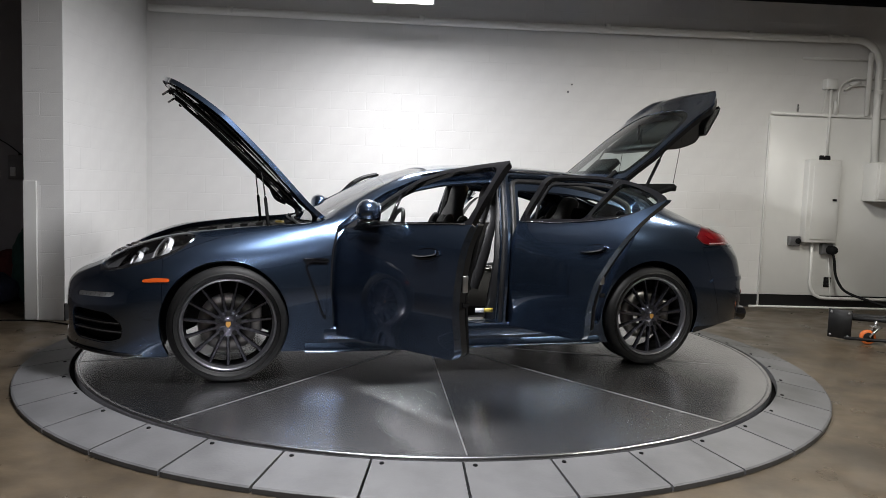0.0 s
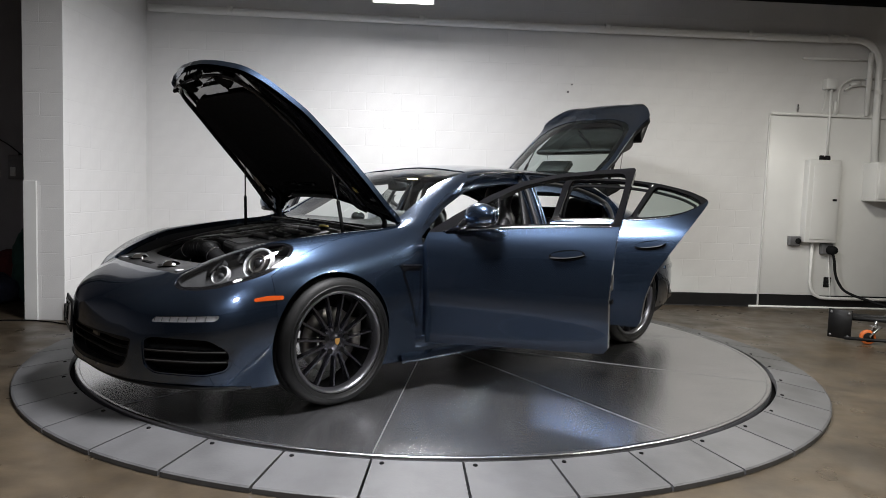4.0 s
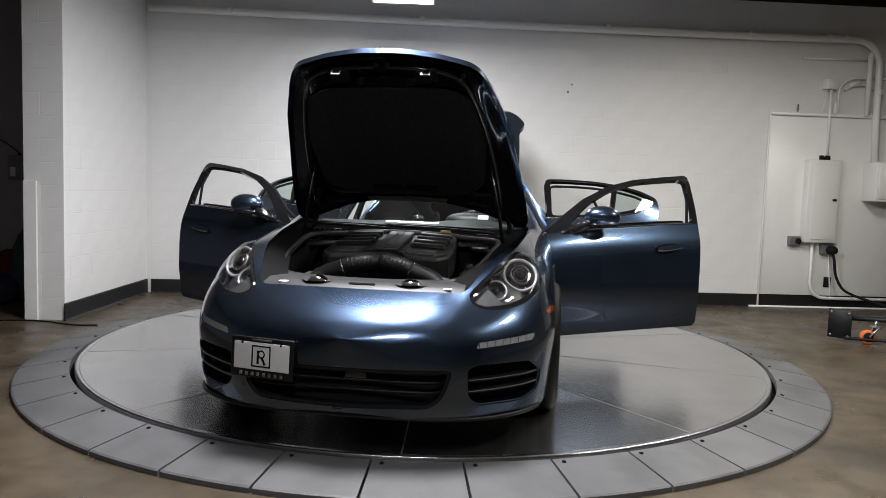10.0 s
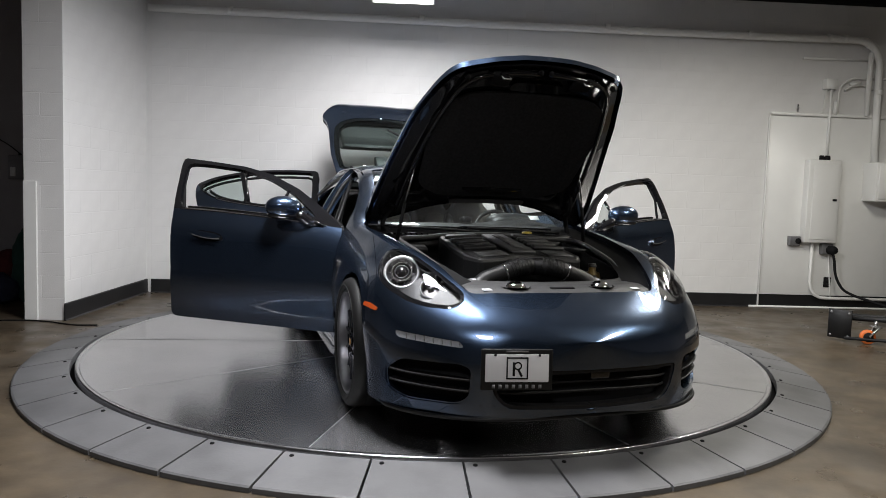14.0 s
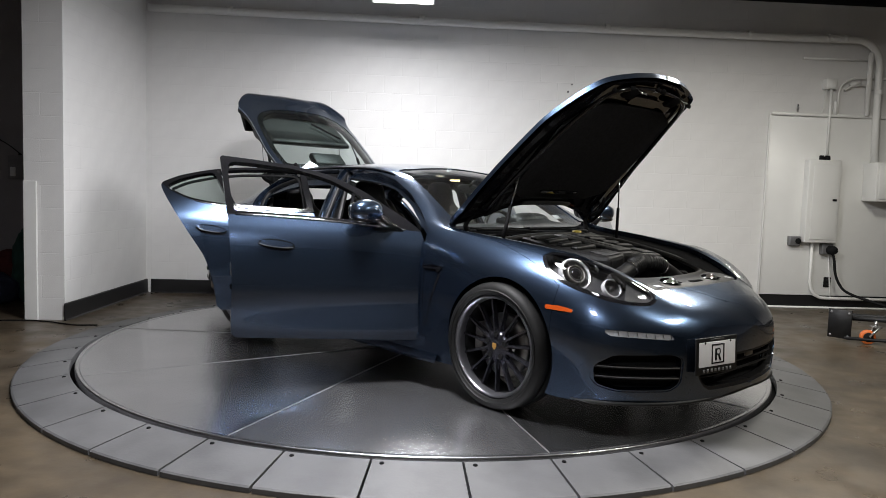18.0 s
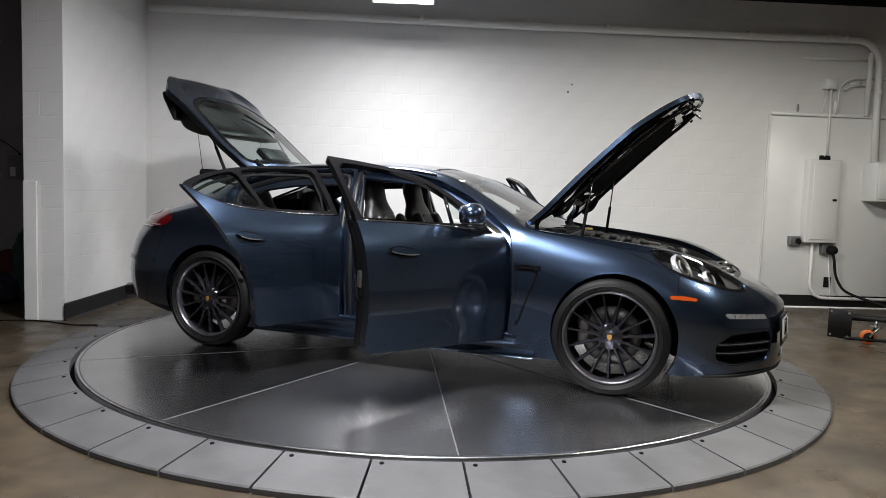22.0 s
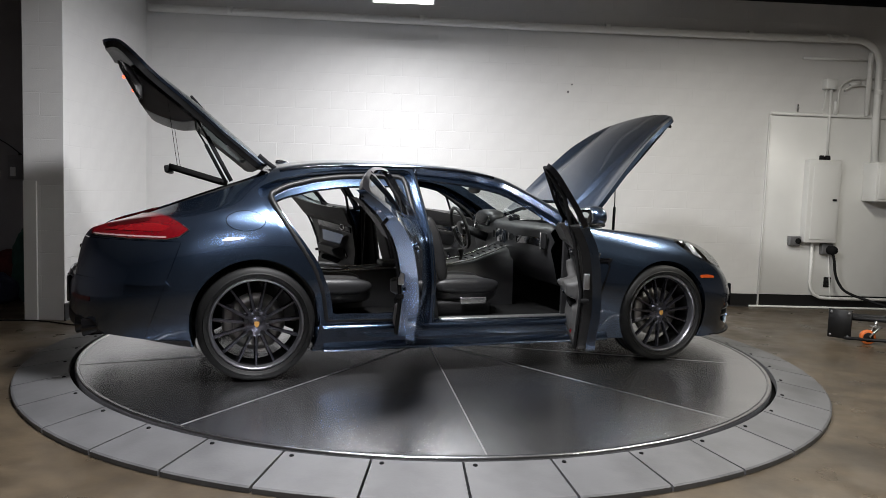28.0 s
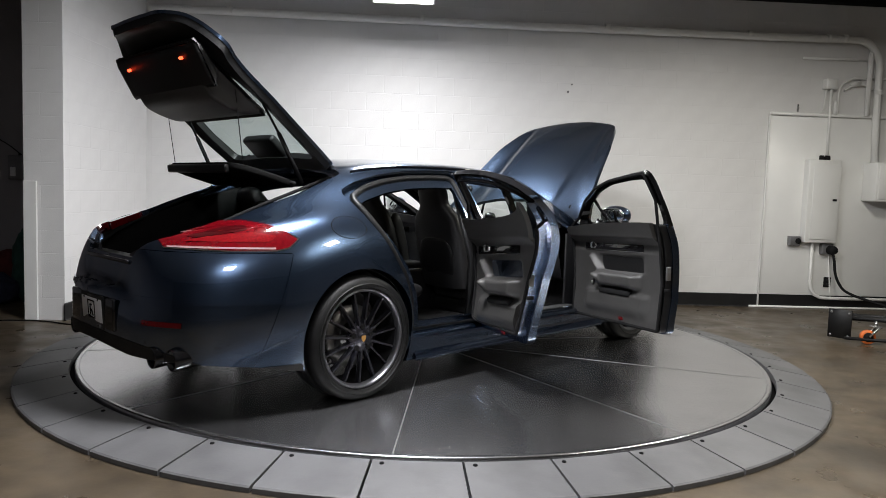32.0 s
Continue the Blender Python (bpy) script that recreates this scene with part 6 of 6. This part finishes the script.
part("socket", moved(lathe([(0, -.006), (.03, -.006), (.036, 0), (.036, .01)], 18, "y"), Matrix.Translation((7.655, -.098, .822))), M["gap"], out1)
out2 = solo("power_socket", rbox(.14, .07, .13, .008, 2, (8.03, -.06, .735)), M["steel_box"], "grey steel socket box with a black plug", "socket", BACK)
part("plug", moved(lathe([(0, -.10), (.045, -.095), (.055, -.06), (.055, 0)], 18, "y"), Matrix.Translation((8.06, -.09, .725))), M["gap"], out2)
part("cable_tag", rbox(.03, .004, .02, 0, 1, (8.09, -.14, .55)), M["plate_white"], out2)
out3 = solo("wall_outlet", rbox(.085, .02, .125, .005, 2, (8.087, -.034, .328)), M["gap"], "black duplex outlet on the service board", "outlet", BACK)
for z in (.30, .355):
    part("socket", rbox(.035, .006, .030, .004, 1, (8.087, -.046, z)), M["black"], out3)
pw = wpath([(8.06, .68, .16), (8.075, .60, .17), (8.09, .46, .18), (8.13, .34, .20), (8.20, .24, .25)]) + [Vector((5.12, 2.55, .17)), Vector((5.3, 2.1, .12)), Vector((5.5, 1.6, .13)), Vector((5.65, 1.2, .14))]
solo("power_cable", tube(spline(pw, 6), .016, 8), M["gap"], "thick black cable hanging from the wall plug to the floor", "cable")
conduit([(8.07, .68, .05), (8.12, .20, .05), (8.13, .15, .05)], .006, "thin white cable behind the black one")
solo("floor_cord", tube(spline([(-4.2, .62, .007), (-3.66, .73, .007), (-3.4, .72, .007), (-3.1, .60, .007), (-2.9, .62, .007)], 8), .007, 6), M["gap"], "thin black cord lying on the concrete floor", "cable")
solo("ceiling_track", rbox(3.2, .10, .07, .008, 2, (7.4, -.30, 3.60)), M["gap"], "black steel track below the ceiling", "track", BACK)
# marks on the wall
for x, z, r in ((4.834, 2.578, .010), (4.792, 2.491, .014)):
    solo("wall_anchor", moved(lathe([(0, -.008), (r, -.006), (r, 0)], 10, "y"), on_wall(x, z)), M["steel_box"], "small grey anchor stuck in the block wall", "anchor")

# ---- trolley with an orange caster ----
cart = root("trolley", "black steel trolley frame with an end plate on orange casters", "trolley", pose(3.87, .90, 0, 0, 0, -12))
part("end_plate", rbox(.20, .014, .27, .004, 1, (-.03, 0, .165)), M["black"], cart, at=Matrix.Rotation(radians(-34), 4, "Z"))
for x, z in ((-.105, .055), (-.105, .27), (.045, .055), (.045, .27)):
    part("plate_bolt", moved(lathe([(0, -.012), (.009, -.010), (.012, -.007)], 8, "y"), Matrix.Rotation(radians(-34), 4, "Z") @ Matrix.Translation((x, 0, z))), M["steel_box"], cart)
for z, y in ((.225, .02), (.225, .20), (.045, -.05)):
    part("rail", tube([(.0, y, z), (.9, y - .09, z), (2.6, y - .28, z)], .022 if z > .1 else .016, 8), M["black"], cart)
part("cross_bar", rbox(.05, .26, .05, .006, 1, (.42, .06, .215)), M["black"], cart)
fork = part("caster_fork", rbox(.09, .07, .016, .004, 1, (.26, -.05, .165)), M["silver"], cart)
part("caster_stem", tube([(.26, -.05, .165), (.26, -.05, .215)], .016, 10), M["silver"], cart)
for y in (-.085, -.015):
    part("fork_arm", tube([(.28, y, .165), (.20, y, .075)], .011, 6), M["silver"], fork)
cw = part("caster", moved(lathe([(.03, -.024), (.060, -.024), (.066, -.016), (.066, .016), (.060, .024), (.03, .024)], 32, "y"), Matrix.Translation((.195, -.05, .067))), M["orange"], cart, "orange caster wheel")
part("caster_hub", moved(lathe([(0, -.027), (.044, -.026), (.046, .026), (0, .027)], 20, "y"), Matrix.Translation((.195, -.05, .067))), M["gap"], cw)

# ---- ceiling lamps ----
def lamp_panel(x, y, z):
    lp = root("ceiling_light", "square lit ceiling panel hung on thin wires", "ceiling light", pose(x, y, z), group="ceiling panel lights")
    part("housing", lathe([(.0, .06), (.30, .06), (.42, .02), (.42, -.012), (.405, -.012)], 4), M["white_paint"], lp, smooth=False, at=Matrix.Rotation(radians(45), 4, "Z"))
    part("diffuser", rbox(.56, .56, .008, .002, 1, (0, 0, -.002)), M["panel_glow"], lp)
    part("divider", rbox(.012, .57, .012, .002, 1, (0, 0, -.008)), M["white_paint"], lp)
    for dx in (-.25, .25):
        part("hanging_wire", tube([(dx, 0, .05), (dx, 0, TOP - z)], .003, 5), M["steel_box"], lp)
    return lp


# the added fill at y -5.4 gets the same housing, out of view
for px_, py_, pz_, pw_ in PANELS:
    lamp_panel(px_, py_, pz_ + .005)

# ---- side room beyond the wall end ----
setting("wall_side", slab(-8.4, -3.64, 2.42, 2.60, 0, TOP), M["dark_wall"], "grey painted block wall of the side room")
sb = solo("switch_box", rbox(.165, .06, .265, .01, 2, (-4.59, 2.385, 1.39)), M["steel_box"], "grey steel switch box with a white label", "switch box")
part("box_label", rbox(.06, .006, .10, .002, 1, (-4.615, 2.352, 1.34)), M["plate_white"], sb)
part("box_knob", moved(lathe([(0, .02), (.01, .02), (.012, 0)], 8), Matrix.Translation((-4.56, 2.385, 1.52))), M["gap"], sb)
solo("cord", tube(spline([(-5.1, 2.40, 1.85), (-4.8, 2.39, 1.70), (-4.66, 2.39, 1.62), (-4.53, 2.39, 1.52)], 6), .006, 6), M["gap"], "black cord running into the switch box", "cable")
strip = solo("corner_board", rbox(.118, .02, 1.25, .004, 1, (-3.578, .814, .625)), M["white_paint"], "white painted board on the wall end", "board", smooth=False)


def sack(x, y, rx, ry, rz, mat, label):
    V, F = blob(rx, ry, rz, 2.2, 24, 16)
    V = [Vector(v) + Vector(v).normalized() * .06 * noise.noise(Vector(v) * 7 + Vector((x, y, 0))) for v in V]
    return solo("cloth_bag", ([(a + x, b + y, max(c + rz * .92, 0.002)) for a, b, c in V], F), mat, label, "bag")


M["green_cloth"] = material("dark_green_cloth", (0.02, 0.07, 0.06), 0.9, vary=0.4, scale=12, bump=0.4, bump_scale=30)
M["red_cloth"] = material("dark_red_cloth", (0.10, 0.015, 0.015), 0.9, vary=0.4, scale=12, bump=0.4, bump_scale=30)
M["blue_cloth"] = material("dark_blue_cloth", (0.015, 0.02, 0.05), 0.9, vary=0.4, scale=12, bump=0.4, bump_scale=30)
sack(-4.05, 1.75, .20, .2, .42, M["green_cloth"], "dark green cloth bag standing by the wall")
sack(-4.42, 1.95, .24, .2, .27, M["red_cloth"], "dark red cloth bundle on the floor")
sack(-4.35, 1.60, .22, .2, .16, M["blue_cloth"], "dark blue cloth bundle on the floor")
setting("door_1", slab(-4.80, -4.70, 1.68, 1.74, 0, 2.9), M["gap"], "dark edge of a door frame in the side room")
block_wall(wall_back, BACK, 8.9, 0.156, TOP, 0.0, 300)
block_wall(wall_left, pose(-3.286, 0.826, 0, 0, 0, 90), 1.86, 0.156, TOP, 0.1, 120)
block_wall(wall_left, pose(-3.64, 0.826, 0), 0.354, 0.0, TOP, 0.05, 60)


def motions():
    times = [0, 0.1, 0.2, 0.4, 0.7] + [float(i) for i in range(1, 32)] + [31.3, 31.6, 31.8, 31.9, 32.0]
    rows_table, rows_car = [], []
    for t in times:
        spin = Matrix.Translation((0, 0, DECK)) @ Matrix.Rotation(radians(TURN0 + SPEED * t), 4, "Z")
        rows_table.append((t, spin))
        rows_car.append((t, spin @ Matrix.Translation((CAR_AT[0], CAR_AT[1], 0))))
    walk(turntable, rows_table)
    walk(car, rows_car)


motions()
